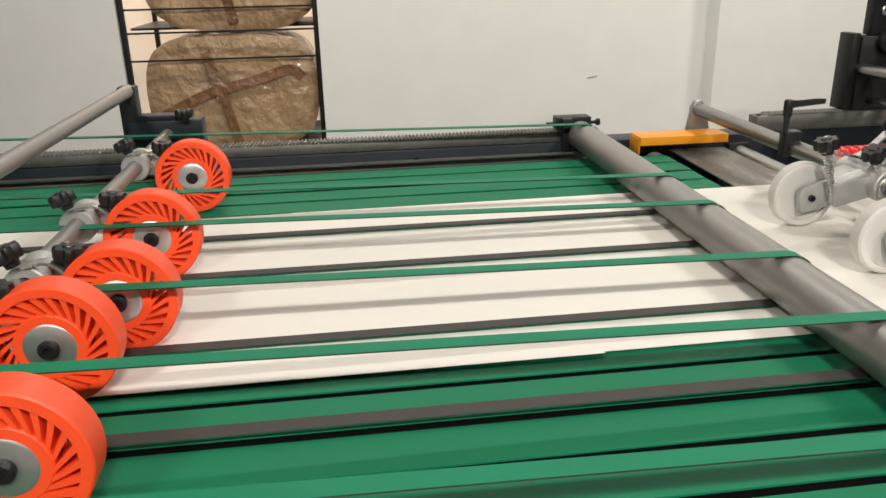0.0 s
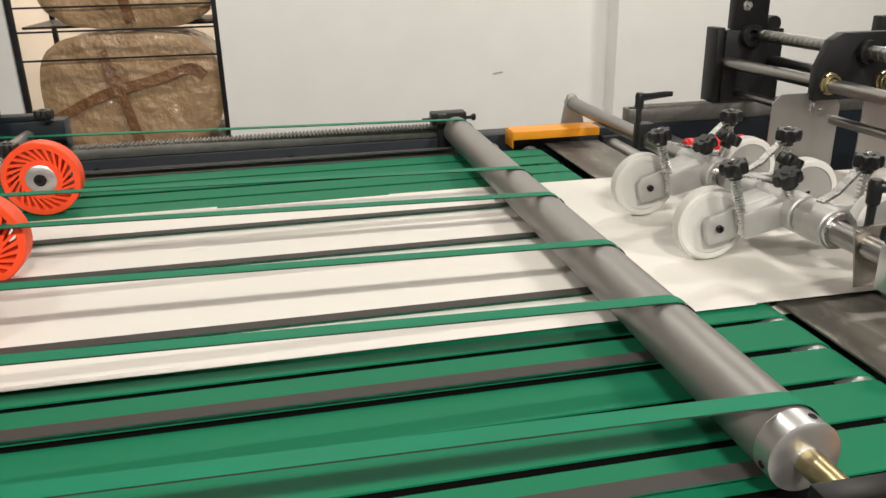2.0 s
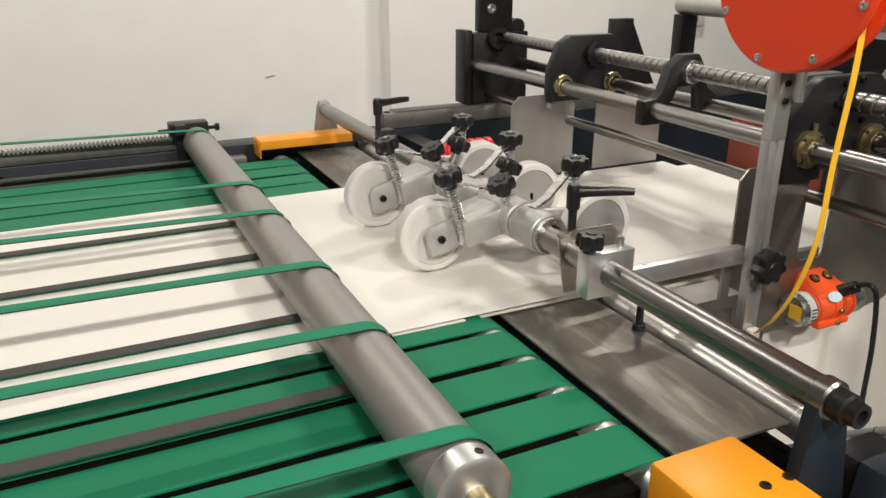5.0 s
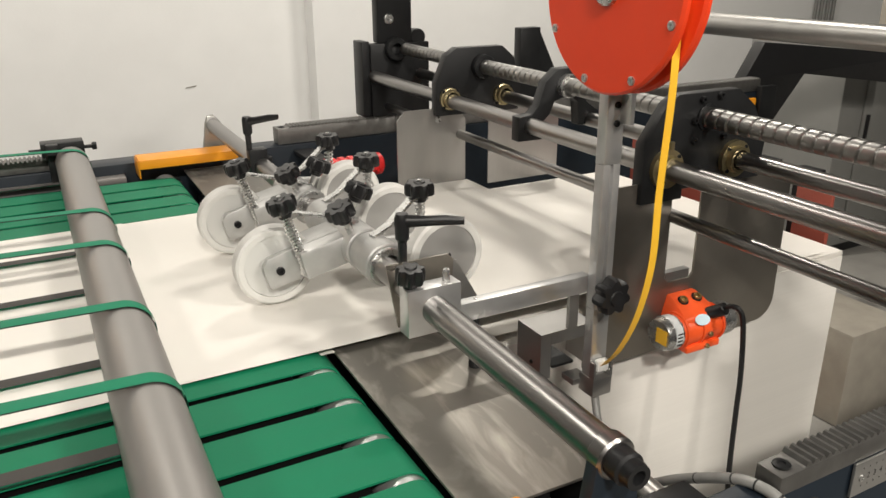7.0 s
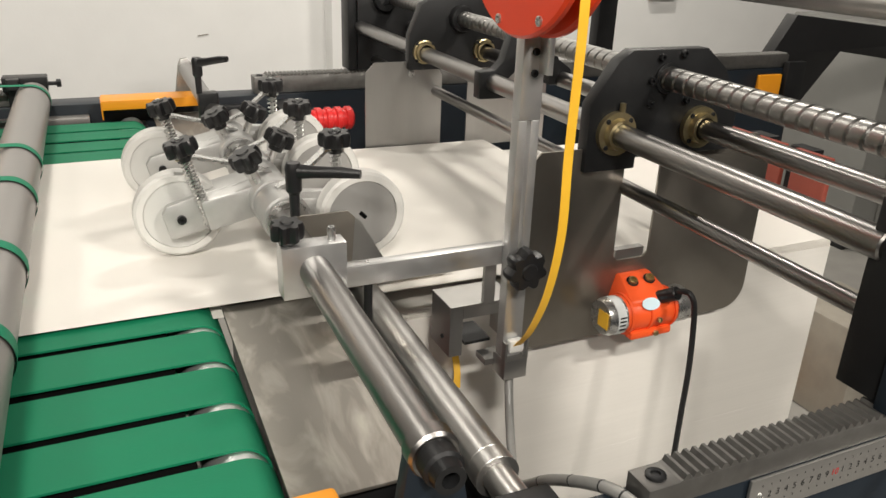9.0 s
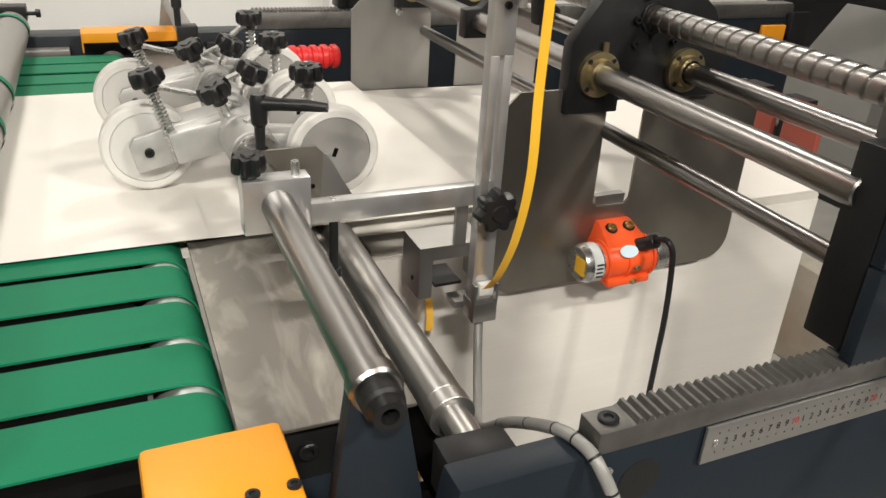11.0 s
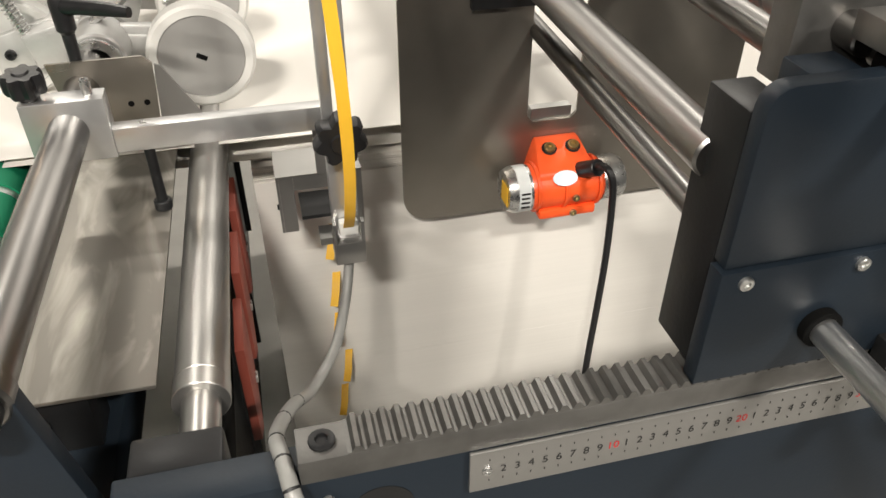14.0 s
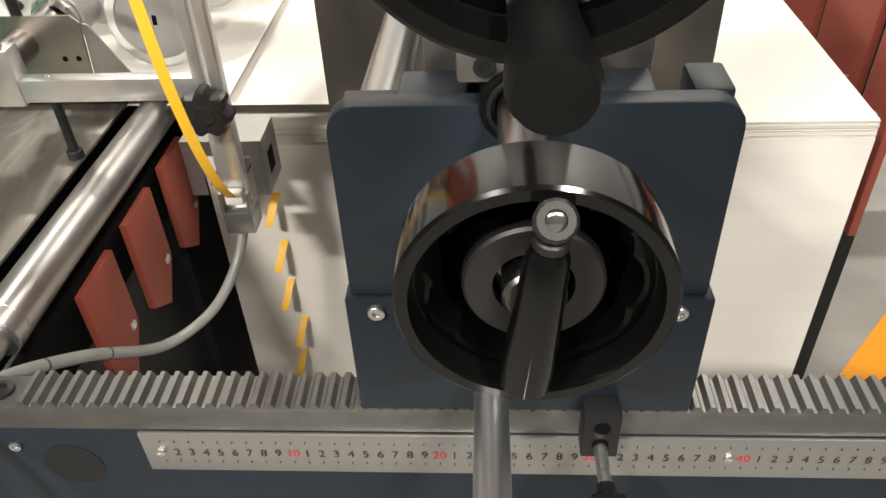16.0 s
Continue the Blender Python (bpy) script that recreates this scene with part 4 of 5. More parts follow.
def near_carriage():
    t = thing("near_carriage", "black carriage plate with brass bushes on the rods", "carriage", (0, 0, 0))
    y0, y1 = 0.873, 0.895
    pts = [(1.335, 1.045), (1.415, 1.045), (1.415, 1.060), (1.575, 1.060), (1.580, 1.12), (1.548, 1.175), (1.512, 1.203), (1.392, 1.203), (1.372, 1.19), (1.335, 1.135)]
    part("plate", prism(pts, "y", y0, y1), M_BMACH, t, bevel=0.0015)
    for r in (ROD1, ROD2):
        flange(t, r[0], r[1], y0, -1)
    part("screw_nut", tube((SCREW[0] - 0.006, y0 - 0.004, SCREW[1] + 0.003), (SCREW[0] - 0.006, y1 + 0.03, SCREW[1] + 0.003), 0.0205, 0.0158, 32), M_BMACH, t)
    for dx, dz in ((-0.02, 0.03), (0.015, 0.034), (-0.032, 0.0), (0.03, -0.028), (-0.03, -0.03)):
        part("stud", bolt_head((SCREW[0] + dx, y0, SCREW[1] + dz), (0, -1, 0), 0.005, 0.006), M_BMACH, t)
    part("grease_nipple", cyl((ROD1[0] + 0.005, 0.868, ROD1[1] + 0.028), (ROD1[0] + 0.005, 0.868, ROD1[1] + 0.040), 0.004, 10), M_BRASS, t)
    skew(t, 0.02, 1.45, shift=(0.003, 0, -0.003))
    # the steel jogger plate
    j = thing("jogger_plate", "dull steel jogger plate pressing the pile's side", "plate", (0, 0, 0))
    y0, y1 = 0.884, 0.8875
    b = bmesh.new()
    # left leg, right leg and the bridge below the slot
    prism([(1.254, 0.815)] + [(1.286 + 0.032 * math.cos(radians(a)), 0.815 + 0.032 * math.sin(radians(a))) for a in range(190, 271, 10)] + [(1.404, 0.783), (1.404, 1.072), (1.27, 1.072), (1.254, 1.056)], "y", y0, y1, b)
    prism([(1.466, 0.783)] + [(1.632 + 0.04 * math.cos(radians(a)), 0.823 + 0.04 * math.sin(radians(a))) for a in range(270, 361, 10)] + [(1.672, 1.04), (1.64, 1.072), (1.466, 1.072)], "y", y0, y1, b)
    prism([(1.404, 0.783), (1.466, 0.783), (1.466, 0.908), (1.458, 0.900), (1.412, 0.900), (1.404, 0.908)], "y", y0, y1, b)
    part("sheet", b, M_DSTEEL, j, smooth=False)
    part("stiffener", box(1.41, 1.46, y1, y1 + 0.012, 0.90, 0.915), M_STEEL, j)


near_carriage()


def vibration_motor():
    t = thing("vibration_motor", "small orange vibration motor with steel end caps", "motor", (1.440, 0.848, 0.834))
    body = lathe([(0.0, -0.042), (0.026, -0.042), (0.028, -0.038), (0.028, 0.038), (0.026, 0.042), (0, 0.042)], (0, 0, 0), (1, 0, 0), 36)
    part("body", body, M_OCAST, t)
    for x in (-0.036, -0.004, 0.036):
        part("rib", tube((x - 0.002, 0, 0), (x + 0.002, 0, 0), 0.0305, 0.027, 32), M_OCAST, t)
    for s in (-1, 1):
        part("end_cap", lathe([(0, 0), (0.0275, 0), (0.0275, 0.020), (0.024, 0.027), (0, 0.027)], (s * 0.042, 0, 0), (s, 0, 0), 36), M_ZINC, t, "bright steel end cap")
    part("label_plate", lathe([(0.0278, 0), (0.0279, 0.0), (0.0279, 0.014), (0.0278, 0.014)], (-0.059, 0, 0), (-0.03, 0, 0), 36), M_LABEL, t, "pale printed label")
    for k in range(4):
        part("label_mark", box(-0.057, -0.047, -0.0283, -0.0279, -0.010 + 0.006 * k, -0.0075 + 0.006 * k), M_INK, t)
    part("warning_label", box(-0.0705, -0.0695, -0.018, 0.004, -0.012, 0.012), M_TAPE, t, "yellow warning label")
    foot = prism([(0.0355, 0.047), (0.026, 0.047), (-0.018, 0.026), (-0.022, 0.014), (0.0355, 0.010)], "x", -0.036, 0.034)
    for v in foot.verts:
        v.co.x *= 1.0 - 0.32 * max(0.0, (v.co.z - 0.024) / 0.028)
    part("foot", foot, M_OCAST, t, "orange sloping mounting foot", bevel=0.003)
    n = Vector((0, -0.49, 0.87))
    for x in (-0.014, 0.014):
        p = Vector((x, 0.012, 0.0415))
        # Dark disc under the bolt stands for shade in a sunken pocket.
        part("pocket_shade", bolt_head(p, n, 0.0088, 0.0008), M_BMACH, t)
        part("foot_bolt", bolt_head(p + n * 0.0005, n, 0.0064, 0.005), M_GOLD, t)
    part("lower_lug", box(-0.034, 0.034, -0.026, -0.010, -0.032, -0.020), M_OCAST, t, bevel=0.003)
    for z, y in ((-0.003, -0.030), (-0.026, -0.026)):
        part("cover_screw", bolt_head((0.006, y, z), (0, -1, 0.1), 0.0042, 0.004), M_BRASS, t)
    plate = lathe([(0, 0), (0.0095, 0), (0.0095, 0.0014), (0, 0.0014)], (0, 0, 0), (0, 0, 1), 24)
    plate.transform(Matrix.Translation((-0.006, -0.0228, 0.0205)) @ Matrix.Rotation(radians(48), 4, "X") @ Matrix.Diagonal((1.5, 0.95, 1, 1)))
    part("type_plate", plate, M_PALEBLUE, t, "pale blue oval type plate")
    part("cable_gland", cyl((0.016, -0.012, 0.022), (0.026, -0.036, 0.038), 0.010, 18), M_BPLAST, t)
    t.scale = (1.05, 1.02, 1.0)
    c = thing("motor_cable", "black power cable hanging down from the motor", "cable", (0, 0, 0))
    pts = smooth_path([(1.464, 0.816, 0.870), (1.466, 0.800, 0.880), (1.470, 0.788, 0.878), (1.473, 0.780, 0.856), (1.471, 0.77, 0.78), (1.467, 0.765, 0.70), (1.459, 0.755, 0.60), (1.453, 0.74, 0.48), (1.45, 0.72, 0.2), (1.45, 0.72, 0.01)], 8)
    part("lead", sweep(pts, 0.0042, 10), M_CABLE, c)


vibration_motor()


def far_carriage():
    t = thing("far_carriage", "black carriage plates on the far part of the rods", "carriage", (0, 0, 0))
    for y0, y1 in ((1.555, 1.580),):
        pts = [(1.345, 1.06), (1.555, 1.06), (1.562, 1.12), (1.54, 1.18), (1.51, 1.205), (1.395, 1.205), (1.37, 1.19), (1.345, 1.13)]
        part("plate", prism(pts, "y", y0, y1), M_BMACH, t, bevel=0.0015)
    for r in (ROD1, ROD2):
        flange(t, r[0], r[1], 1.555, -1, 0.024)
    part("screw_nut", tube((SCREW[0], 1.535, SCREW[1]), (SCREW[0], 1.60, SCREW[1]), 0.026, 0.0158, 32), M_BMACH, t)
    skew(t, 0.03, 1.45)
    # two thin plates below
    for x0, x1, y in ((1.266, 1.438, 1.574), (1.50, 1.70, 1.574)):
        p = thing("far_jogger_plate", "thin bright steel jogger plate against the pile's far side", "plate", (0, 0, 0), "far jogger plates")
        part("sheet", prism([(x0, 0.885), (x1, 0.885), (x1, 1.045), (x1 - 0.02, 1.075), (x0 + 0.02, 1.075), (x0, 1.055)], "y", y, y + 0.0025), M_STEEL, p, smooth=False)
        part("bolt", bolt_head(((x0 + x1) / 2 + 0.015, y, 1.05), (0, -1, 0), 0.007, 0.004), M_ZINC, p)
    hook = thing("rod_bracket", "black hook shaped bracket clamped on the rods", "bracket", (0, 0, 0))
    pts = [(1.352, 1.066), (1.405, 1.066), (1.405, 1.098), (1.42, 1.112), (1.43, 1.135), (1.445, 1.140), (1.468, 1.140), (1.482, 1.13), (1.487, 1.085), (1.53, 1.085), (1.53, 1.112), (1.503, 1.13), (1.49, 1.172), (1.475, 1.195), (1.435, 1.195), (1.408, 1.172), (1.395, 1.13), (1.38, 1.115), (1.352, 1.112)]
    part("plate", prism(pts, "y", 1.228, 1.253), M_BMACH, hook, bevel=0.002)
    part("nut_ring", tube((SCREW[0], 1.215, SCREW[1]), (SCREW[0], 1.262, SCREW[1]), 0.022, 0.0158, 28), M_ZINC, hook)
    part("screw", bolt_head((1.375, 1.228, 1.10), (0, -1, 0), 0.005, 0.004), M_BMACH, hook)

    skew(hook, 0.03, 1.45)


far_carriage()


def far_tower():
    t = thing("far_tower", "blackened steel end tower standing on the far rail", "tower", (0, 0, 0))
    part("base_plate", box(1.386, 1.56, 1.985, 2.02, 0.986, 1.178), M_BMACH, t, bevel=0.004)
    part("column", box(1.412, 1.512, 1.992, 2.03, 1.178, 1.42), M_BMACH, t, bevel=0.004)
    part("side_web", box(1.363, 1.386, 1.99, 2.05, 0.986, 1.185), M_BMACH, t, bevel=0.003)
    part("screw_bearing", tube((SCREW[0], 1.965, SCREW[1]), (SCREW[0], 1.992, SCREW[1]), 0.03, 0.0158, 28), M_BMACH, t)
    part("column_bolt", bolt_head((1.443, 1.992, 1.24), (0, -1, 0), 0.013, 0.006), M_ZINC, t)
    part("ear", cyl((1.53, 1.99, 1.19), (1.53, 2.02, 1.19), 0.022, 24), M_BMACH, t)
    s = thing("rear_stop", "black angle bracket rising behind the rods", "bracket", (0, 0, 0))
    part("post", box(1.86, 1.93, 1.985, 2.02, 0.986, 1.20), M_BMACH, s, bevel=0.003)
    part("gusset", prism([(1.93, 1.0), (2.03, 1.0), (1.93, 1.19)], "y", 1.99, 2.005), M_BMACH, s)


far_tower()


def hub_plate():
    t = thing("end_plate", "dark blue end plate riding on the near gear rack", "plate", (0, 0, 0))
    up = rounded(1.357, 1.549, 1.0425, 1.157, 0.014, 4, (1, 1, 0, 0))
    part("upper_plate", prism(up, "y", 0.4195, 0.432), M_BLUE, t, bevel=0.001)
    part("lower_plate", box(1.354, 1.553, 0.4165, 0.4305, 0.951, 1.0415), M_BLUE, t, bevel=0.001)
    part("inner_plate", box(1.357, 1.385, 0.433, 0.475, 0.955, 1.138), M_BMACH, t, "machined steel side block", bevel=0.002)
    part("inner_block", box(1.385, 1.548, 0.433, 0.47, 0.955, 1.13), M_BMACH, t, bevel=0.002)
    for x in (1.371, 1.451, 1.535):
        part("screw", bolt_head((x, 0.4165, 1.033), (0, -1, 0), 0.0048, 0.003), M_ZINC, t)
    for x0, x1, zt in ((1.390, 1.423, 1.1545), (1.472, 1.511, 1.1545), (1.527, 1.546, 1.1565)):
        part("top_lug", box(x0, x1, 0.433, 0.462, 1.13, zt), M_BLUE, t, bevel=0.002)
    part("bearing_cap", box(1.4185, 1.476, 0.421, 0.45, 1.1665, 1.183), M_RACK, t, "steel bearing cap with socket screws", bevel=0.002)
    for x in (1.431, 1.4625):
        part("cap_screw", bolt_head((x, 0.421, 1.1748), (0, -1, 0), 0.0052, 0.0015), M_BMACH, t)
    # Black ring colours in the shade of the notch round the journal.
    part("notch_shade_ring", tube((1.447, 0.4165, 1.156), (1.447, 0.44, 1.156), 0.0185, 0.012, 32), M_BLACK, t)
    part("bearing_race", tube((1.447, 0.4155, 1.156), (1.447, 0.44, 1.156), 0.0155, 0.0135, 32), M_BMACH, t)
    part("column", box(1.40, 1.515, 0.47, 0.495, 1.13, 1.44), M_RACK, t, "grey steel column", bevel=0.002)
    part("stem", cyl((1.449, 0.434, 1.187), (1.449, 0.434, 1.23), 0.0045, 14), M_BMACH, t)
    part("upper_journal", cyl((1.443, 0.262, 1.2975), (1.443, 0.47, 1.2975), 0.0105, 24), M_STEEL, t)
    part("push_rod", cyl((1.434, 0.12, 0.987), (1.434, 0.4165, 0.987), 0.0098, 28), M_PUSH, t, "polished push rod")
    part("rod_bush", tube((1.434, 0.409, 0.987), (1.434, 0.4165, 0.987), 0.014, 0.0098, 24), M_BLACK, t)
    part("lock_bracket", box(1.488, 1.510, 0.400, 0.4165, 0.928, 0.966), M_BMACH, t, "small black lock bracket", bevel=0.001)
    for z in (0.940, 0.955):
        part("lock_screw", bolt_head((1.499, 0.400, z), (0, -1, 0), 0.005, 0.001), M_BLACK, t)
    part("lock_stem", cyl((1.499, 0.40, 0.938), (1.499, 0.365, 0.938), 0.004, 12), M_ZINC, t)
    star_knob("lock_knob", (1.499, 0.362, 0.938), (0, -1, 0), 0.013, t, h=0.02)
    part("screw_journal", cyl((1.447, 0.29, 1.156), (1.447, 0.455, 1.156), 0.0105, 28), M_CHROME, t)


hub_plate()


def handwheel(c, r, folded):
    """A dished black handwheel: a wide rim, a scalloped web, a bright hub and a grip."""
    t = thing("handwheel", "glossy black dished handwheel with a folded grip" if folded else "glossy black dished handwheel with its grip turned out", "handwheel", c, "handwheels")
    prof = [(r - 0.0050, -0.0130), (r - 0.0012, -0.0130), (r, -0.0120), (r + 0.0004, 0.0), (r, 0.0120), (r - 0.0015, 0.0132), (r - 0.008, 0.0132), (r - 0.0065, 0.002), (r - 0.0055, -0.0115), (r - 0.0050, -0.0130)]
    part("rim", lathe(prof, (0, 0, 0), (0, 1, 0), 96), M_GLOSSB, t)
    bm = bmesh.new()
    n = 108
    rings = []
    for rr, y, wave in ((0.012, 0.002, 0), (0.0235, 0.003, 0), (0.026, 0.0105, 0), (0.66 * r, 0.0105, 0.07), (0.72 * r, -0.0015, 0.09), (0.77 * r, -0.0025, 0.06), (r - 0.0065, -0.0020, 0)):
        ring = []
        for k in range(n):
            a = 2 * math.pi * k / n
            q = rr * (1 + wave * abs(math.cos(4.5 * a)) ** 0.7)
            ring.append(bm.verts.new((q * math.cos(a), y, q * math.sin(a))))
        rings.append(ring)
    for a, b in zip(rings, rings[1:]):
        for k in range(n):
            bm.faces.new([a[k], a[(k + 1) % n], b[(k + 1) % n], b[k]])
    bmesh.ops.solidify(bm, geom=bm.faces[:], thickness=0.002)
    part("web", bm, M_GLOSSB, t)
    part("hub", lathe([(0.0135, -0.003), (0.0225, -0.003), (0.0235, -0.002), (0.0235, 0.012), (0.0135, 0.012), (0.0135, -0.003)], (0, 0, 0), (0, 1, 0), 48), M_HUB, t, "dull machined hub ring")
    part("hub_core", cyl((0, -0.004, 0), (0, 0.014, 0), 0.0095, 24), M_DULLB, t)
    if folded:
        part("grip_pivot", cyl((0.004, -0.019, 0.036), (0.004, 0.008, 0.036), 0.0045, 16), M_ZINC, t)
        part("grip_screw", bolt_head((0.004, -0.017, 0.036), (0, -0.75, 0.66), 0.0066, 0.005), M_HUB, t, "slotted steel grip screw")
        part("grip_washer", cyl((0.0035, -0.0165, 0.0305), (0.0032, -0.0163, 0.0265), 0.0055, 16), M_HUB, t)
        a, b = Vector((0.003, -0.0165, 0.0265)), Vector((-0.003, -0.0165, -0.033))
        part("grip", lathe([(0, 0), (0.0055, 0), (0.0068, 0.003), (0.0076, 0.018), (0.0090, 0.046), (0.0086, 0.057), (0.004, 0.0598), (0, 0.060)], a, b, 24), M_GLOSSB, t)
    else:
        g = Vector((0.0, 0.004, -0.034))
        part("grip", lathe([(0, 0), (0.0058, 0), (0.0070, 0.006), (0.0070, 0.026), (0.0082, 0.042), (0.0083, 0.049), (0.0072, 0.052), (0, 0.053)], g, g + Vector((0, -1, 0)), 28), M_DULLB, t)
    return t


handwheel((1.447, 0.300, 1.156), 0.0455, True)
handwheel((1.443, 0.268, 1.2975), 0.0455, False)


# ---------------- machine parts and surroundings beyond the pile ----------------
def surroundings():
    y = thing("far_cover", "yellow painted guard cover at the far belt end", "cover", (0, 0, 0))
    part("top_sheet", box(0.768, 1.0, 1.905, 1.974, 0.953, 0.957), M_YELLOW, y, bevel=0.001)
    part("front_lip", box(0.768, 1.0, 1.902, 1.905, 0.936, 0.957), M_YELLOW, y, bevel=0.001)
    part("end_plate", box(0.766, 0.769, 1.906, 1.974, 0.914, 0.953), M_YELLOW, y, bevel=0.001)
    y = thing("near_cover", "yellow painted guard cover at the near belt end", "cover", (0, 0, 0))
    part("shell", box(0.780, 0.878, 0.40, 0.510, 0.86, 0.952), M_YELLOW, y, bevel=0.005)
    part("bracket", box(0.79, 0.86, 0.42, 0.46, 0.80, 0.86), M_BLUE, y)
    for x in (0.845, 0.872):
        part("screw", bolt_head((x, 0.44, 0.952), (0, 0, 1), 0.005, 0.002), M_BMACH, y)
    b = thing("air_fitting", "red ribbed plastic air fitting", "fitting", (1.175, 1.66, 0.945))
    for k in range(7):
        part("ring", tube((-0.06 + 0.022 * k, 0, 0), (-0.046 + 0.022 * k, 0, 0), 0.025, 0.012, 24), M_RED, b)
    part("core", cyl((-0.065, 0, 0), (0.09, 0, 0), 0.021, 24), M_RED, b)
    part("holder", box(-0.02, 0.03, 0.0, 0.315, -0.03, -0.021), M_BMACH, b)
    # overhead tube and its bracket
    t = thing("overhead_tube", "thick grey steel tube running across above the rods", "tube", (0, 0, 0))
    part("bar", cyl((2.104, 0.5, 1.230), (2.150, 2.035, 1.230), 0.027, 36), M_STEEL, t)
    part("far_post", box(2.118, 2.180, 1.987, 2.028, 0.9855, 1.204), M_BMACH, t, bevel=0.003)
    g = thing("gusset_arm", "large black steel gusset arm beyond the far rail", "bracket", (0, 0, 0))
    part("plate", prism([(2.89, 0.55), (2.89, 0.97), (2.975, 1.10), (3.95, 1.0), (3.95, 0.87), (3.22, 0.97), (3.02, 0.74), (3.02, 0.55)], "y", 2.05, 2.10), M_BPLAST, g, bevel=0.003)
    part("post", box(2.88, 3.03, 2.03, 2.12, 0, 0.55), M_BPLAST, g, bevel=0.003)
    s = thing("sensor_box", "small orange sensor box with a black bracket", "sensor", (0, 0, 0))
    part("case", box(2.76, 2.86, 1.96, 1.974, 0.83, 0.92), M_YELLOW, s, bevel=0.003)
    part("holder", box(2.87, 2.95, 1.95, 1.974, 0.78, 0.96), M_BMACH, s, bevel=0.003)
    # red boards beyond the pile
    for k, (y0, y1) in enumerate(((0.98, 1.06), (1.085, 1.245), (1.272, 1.56))):
        b = thing("back_stop_board", "red oxide back stop board behind the pile", "board", (1.93, 0, 0), "red back stops")
        part("board", box(0, 0.012, y0, y1, 0.65, 0.98), M_REDPLATE, b, bevel=0.002)
        part("washer", bolt_head((0, y0 + 0.03, 0.82), (-1, 0, 0), 0.008, 0.003), M_ZINC, b)
        part("holder", box(0.012, 0.04, y0 + 0.05, y0 + 0.1, 0.0, 0.98), M_BMACH, b)
    c = thing("concrete_block", "rough concrete block standing on the floor", "block", (2.75, 1.45, 0))
    part("block", box(-0.12, 0.14, -0.15, 0.15, 0, 0.32), M_CONC, c, bevel=0.01)
    c = thing("control_cabinet", "grey sheet metal cabinet beyond the far rail", "cabinet", (4.14, 2.55, 0))
    part("body", box(-0.30, 0.30, -0.25, 0.3, 0.05, 1.02), M_CAB, c, bevel=0.01)
    part("plinth", box(-0.28, 0.28, -0.23, 0.28, 0, 0.05), M_BMACH, c)
    part("door", box(-0.14, 0.29, -0.262, -0.251, 0.08, 1.0), M_CAB, c, bevel=0.003)
    part("handle", box(-0.12, -0.105, -0.275, -0.262, 0.55, 0.70), M_BPLAST, c, bevel=0.002)
    c = thing("concrete_pillar", "rough beige concrete pillar beside the cabinet", "pillar", (4.66, 2.5, 0))
    part("shaft", box(-0.14, 0.14, -0.14, 0.14, 0, 1.3), M_CONC, c, bevel=0.01)
    part("cap", box(-0.16, 0.16, -0.16, 0.16, 1.3, 1.34), M_CONC, c, bevel=0.01)
    b = thing("blue_strip", "blue plastic guide strip between the red boards", "strip", (1.955, 1.0725, 0))
    part("shell", box(-0.01, 0.01, -0.012, 0.012, 0.0, 0.90), M_BLUEBIN, b, bevel=0.01)
    r = bmesh.new()
    prism([(1.95, 1.02), (2.06, 1.02), (2.75, 1.72), (2.75, 1.92)], "z", 0.0, 0.003, r)
    tagged(part("floor_stripe", r, M_YELLOW, None), "yellow orange warning stripe painted on the floor", "stripe", kind="structure")
    w = thing("wall_socket", "small white wall socket box with a red mark", "socket", (3.655, 3.607, 1.05))
    part("case", box(-0.085, 0.085, -0.03, 0.0, -0.045, 0.045), M_WHITE, w, bevel=0.006)
    part("mark", box(-0.035, 0.03, -0.0315, -0.0302, 0.008, 0.02), M_REDINK, w)
    part("recess", box(-0.03, 0.035, -0.0315, -0.0302, -0.022, 0.002), M_CAB, w)
    for k in range(4):
        c = thing("wall_conduit", "thin grey conduit pipe running down the wall", "pipe", (5.28 + 0.06 * k, 3.59, 0), "wall conduits")
        part("pipe", cyl((0, 0, 0.97), (0, 0, 3.7), 0.012, 12), M_CAB, c)
        part("clip", box(-0.02, 0.02, -0.004, 0.02, 1.4, 1.42), M_ZINC, c)


surroundings()

# grey spiral-wrapped hose by the delivery roller
hose = thing("wrapped_hose", "thin air hose in a clear grey spiral sleeve", "hose", (0, 0, 0))
pts = smooth_path([(1.172, 0.762, 0.838), (1.162, 0.738, 0.802), (1.142, 0.692, 0.776), (1.113, 0.630, 0.787), (1.097, 0.545, 0.862), (1.086, 0.47, 0.918), (1.089, 0.436, 0.9315), (1.094, 0.408, 0.925), (1.105, 0.388, 0.88), (1.11, 0.378, 0.78), (1.11, 0.375, 0.3), (1.11, 0.375, 0.01)], 8)
for k in range(30, 62, 6):
    d = (pts[k + 1] - pts[k]).normalized()
    part("wrap_band", cyl(pts[k] - d * 0.0012, pts[k] + d * 0.0012, 0.0057, 12), M_CABLE, hose)
part("sleeve", sweep(pts, 0.0054, 12), M_WRAP, hose)


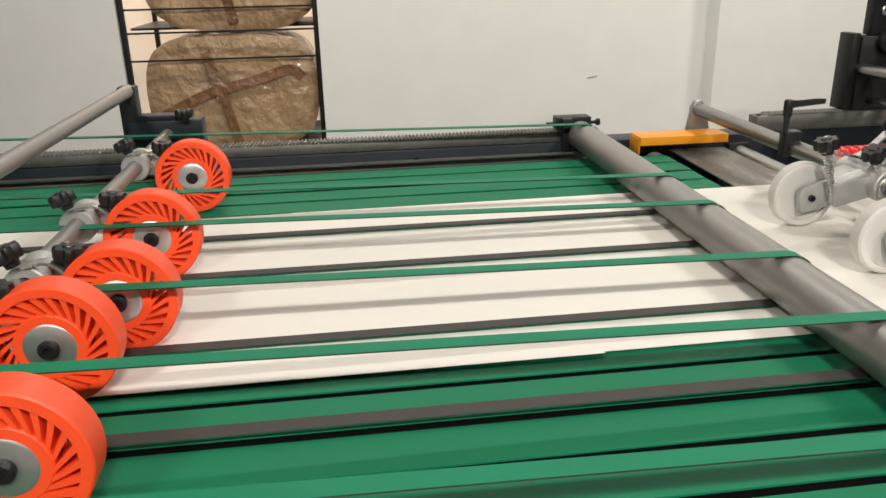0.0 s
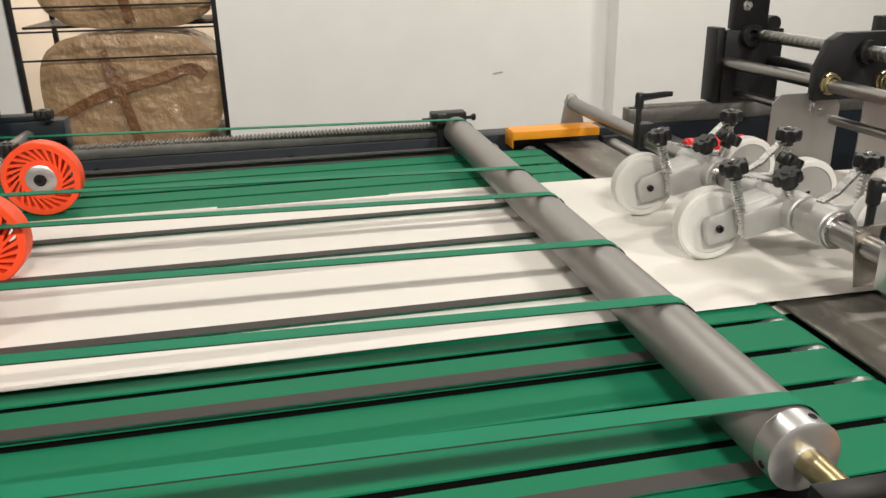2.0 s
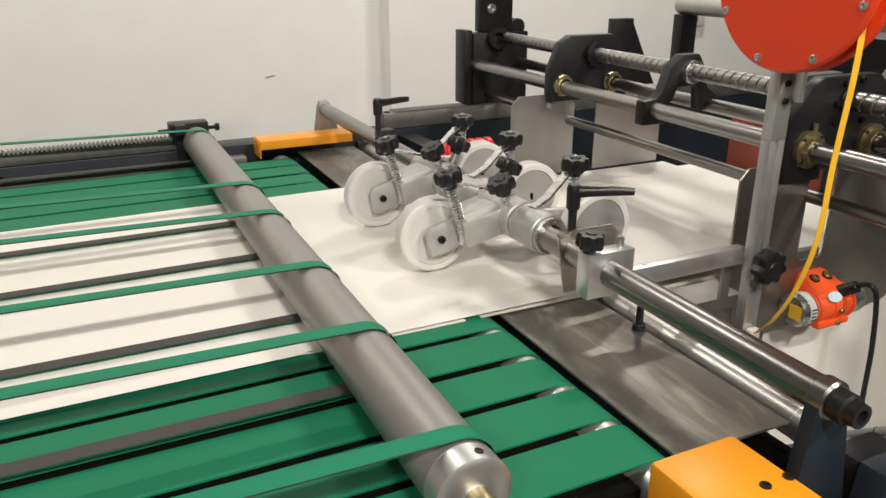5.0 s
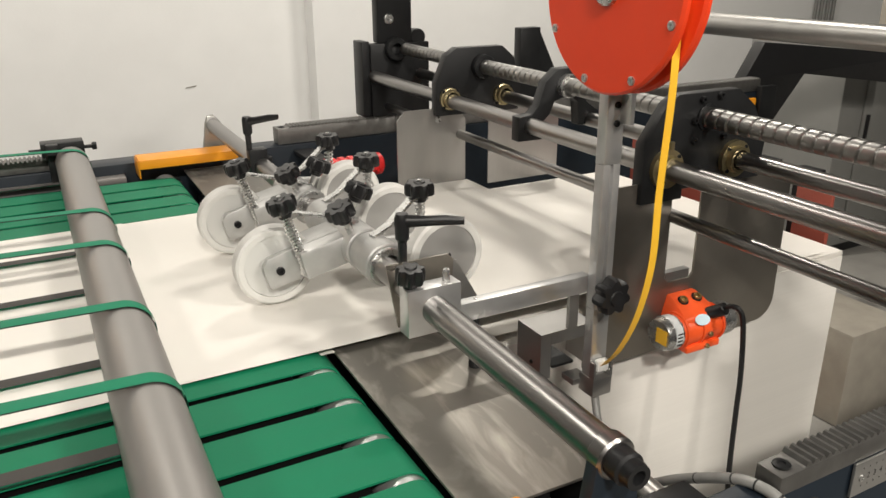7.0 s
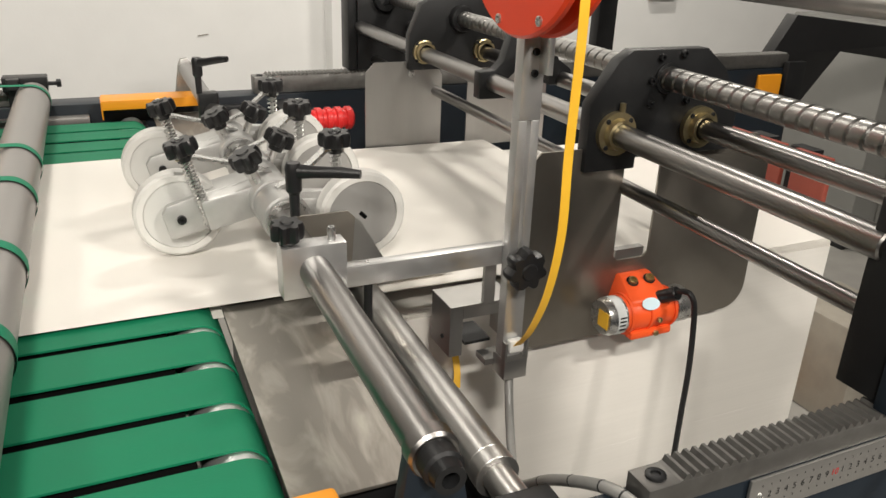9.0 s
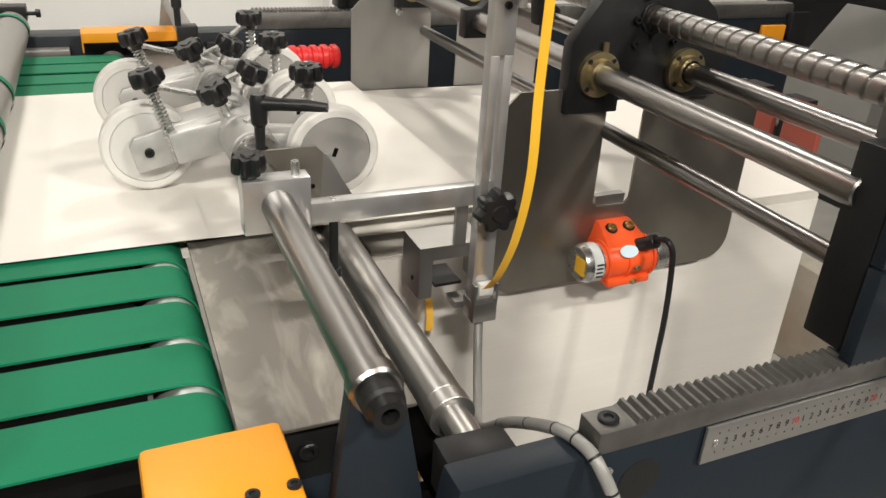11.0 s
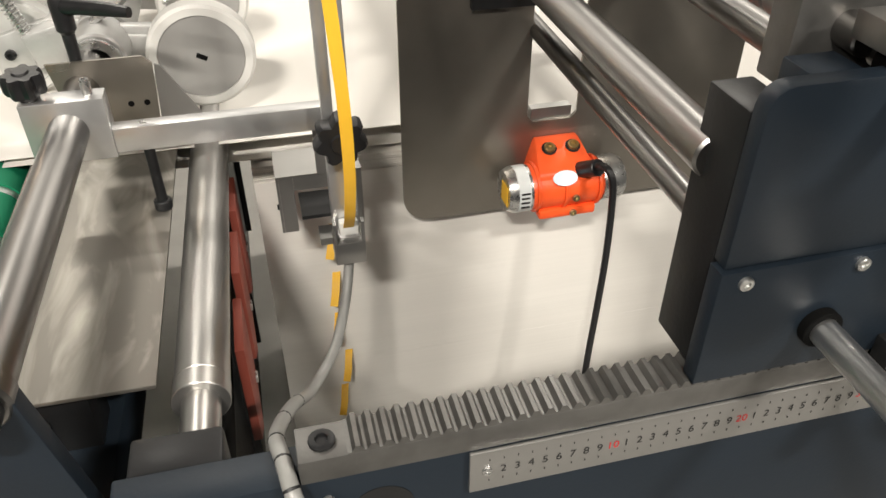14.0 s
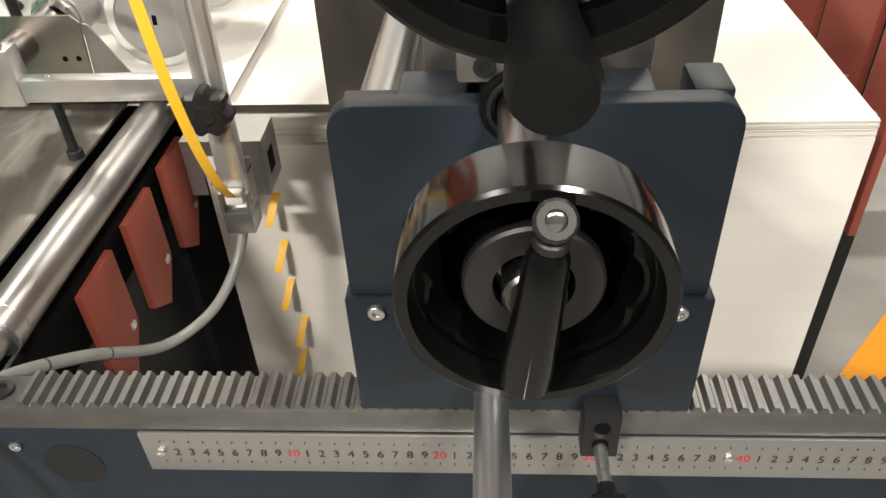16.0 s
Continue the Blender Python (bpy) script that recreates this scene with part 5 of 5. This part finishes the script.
# ---------------- the moving sheets ----------------
SPEED, STEP, LENGTH, WIDTH = 0.81, 0.38, 0.795, 0.668
SHEETS = []


def sheets():
    first = tagged(part("cardboard_sheet", box(-LENGTH / 2, LENGTH / 2, -WIDTH / 2, WIDTH / 2, 0, 0.0004), M_PAPER, None, smooth=False), "large plain white cardboard sheet travelling on the belts", "sheet", "travelling sheets")
    rng = random.Random(3)
    # lead edges at the start: one stream ahead of the infeed, later ones wait in the feed stack
    lead0 = -0.102 - SPEED * 0.4 + 7 * STEP
    for k in range(46):
        ob = first if k == 0 else new("cardboard_sheet", first.data)
        tagged(ob, "large plain white cardboard sheet travelling on the belts", "sheet", "travelling sheets")
        SHEETS.append((ob, lead0 - STEP * k, rng.uniform(-0.006, 0.006)))


sheets()


def motions():
    yc = 1.238
    for k, (ob, lead, dy) in enumerate(SHEETS):
        x0 = lead - LENGTH / 2
        wait, land = -2.55, (PX0 + PX1) / 2
        rows = []
        zf = ZB + 0.0035
        tilt = -0.11
        for i in range(0, 81):
            t = 16.0 * i / 80
            x = x0 + SPEED * t
            if x < wait:
                m = pose(wait, yc + dy, ZB + 0.004 + 0.0005 * (46 - k), 0, 0, 0)
            elif x < 0.70:
                f = min(1.0, (x - wait) / 0.5)
                m = pose(x, yc + dy, zf + (1 - f) * 0.0005 * (46 - k), 0, tilt * f, 0)
            else:
                f = min(1.0, (x - 0.70) / (land - 0.70))
                xx = min(x, land)
                zl = PTOP + 0.0006 * (k + 1)
                m = pose(xx, yc + dy * (1 - 0.6 * f), zf + (zl - zf) * f * f, 0, tilt * (1 - f) + 2.2 * f * (1 - f), 0)
            rows.append((t, m))
        walk(ob, rows)
    for ob, w, ph in SPINNERS:
        walk(ob, [(0.1 * i, pose(0, 0, 0, 0, -math.degrees(w) * 0.1 * i - ph, 0)) for i in range(161)])


feed = thing("feed_table", "plain steel feed table with the waiting sheets", "table", (-2.55, 1.238, 0))
part("top", box(-0.42, -0.44 + 0.42 + 0.44, -0.36, 0.36, 0.90, 0.915), M_STEEL, feed)
motions()
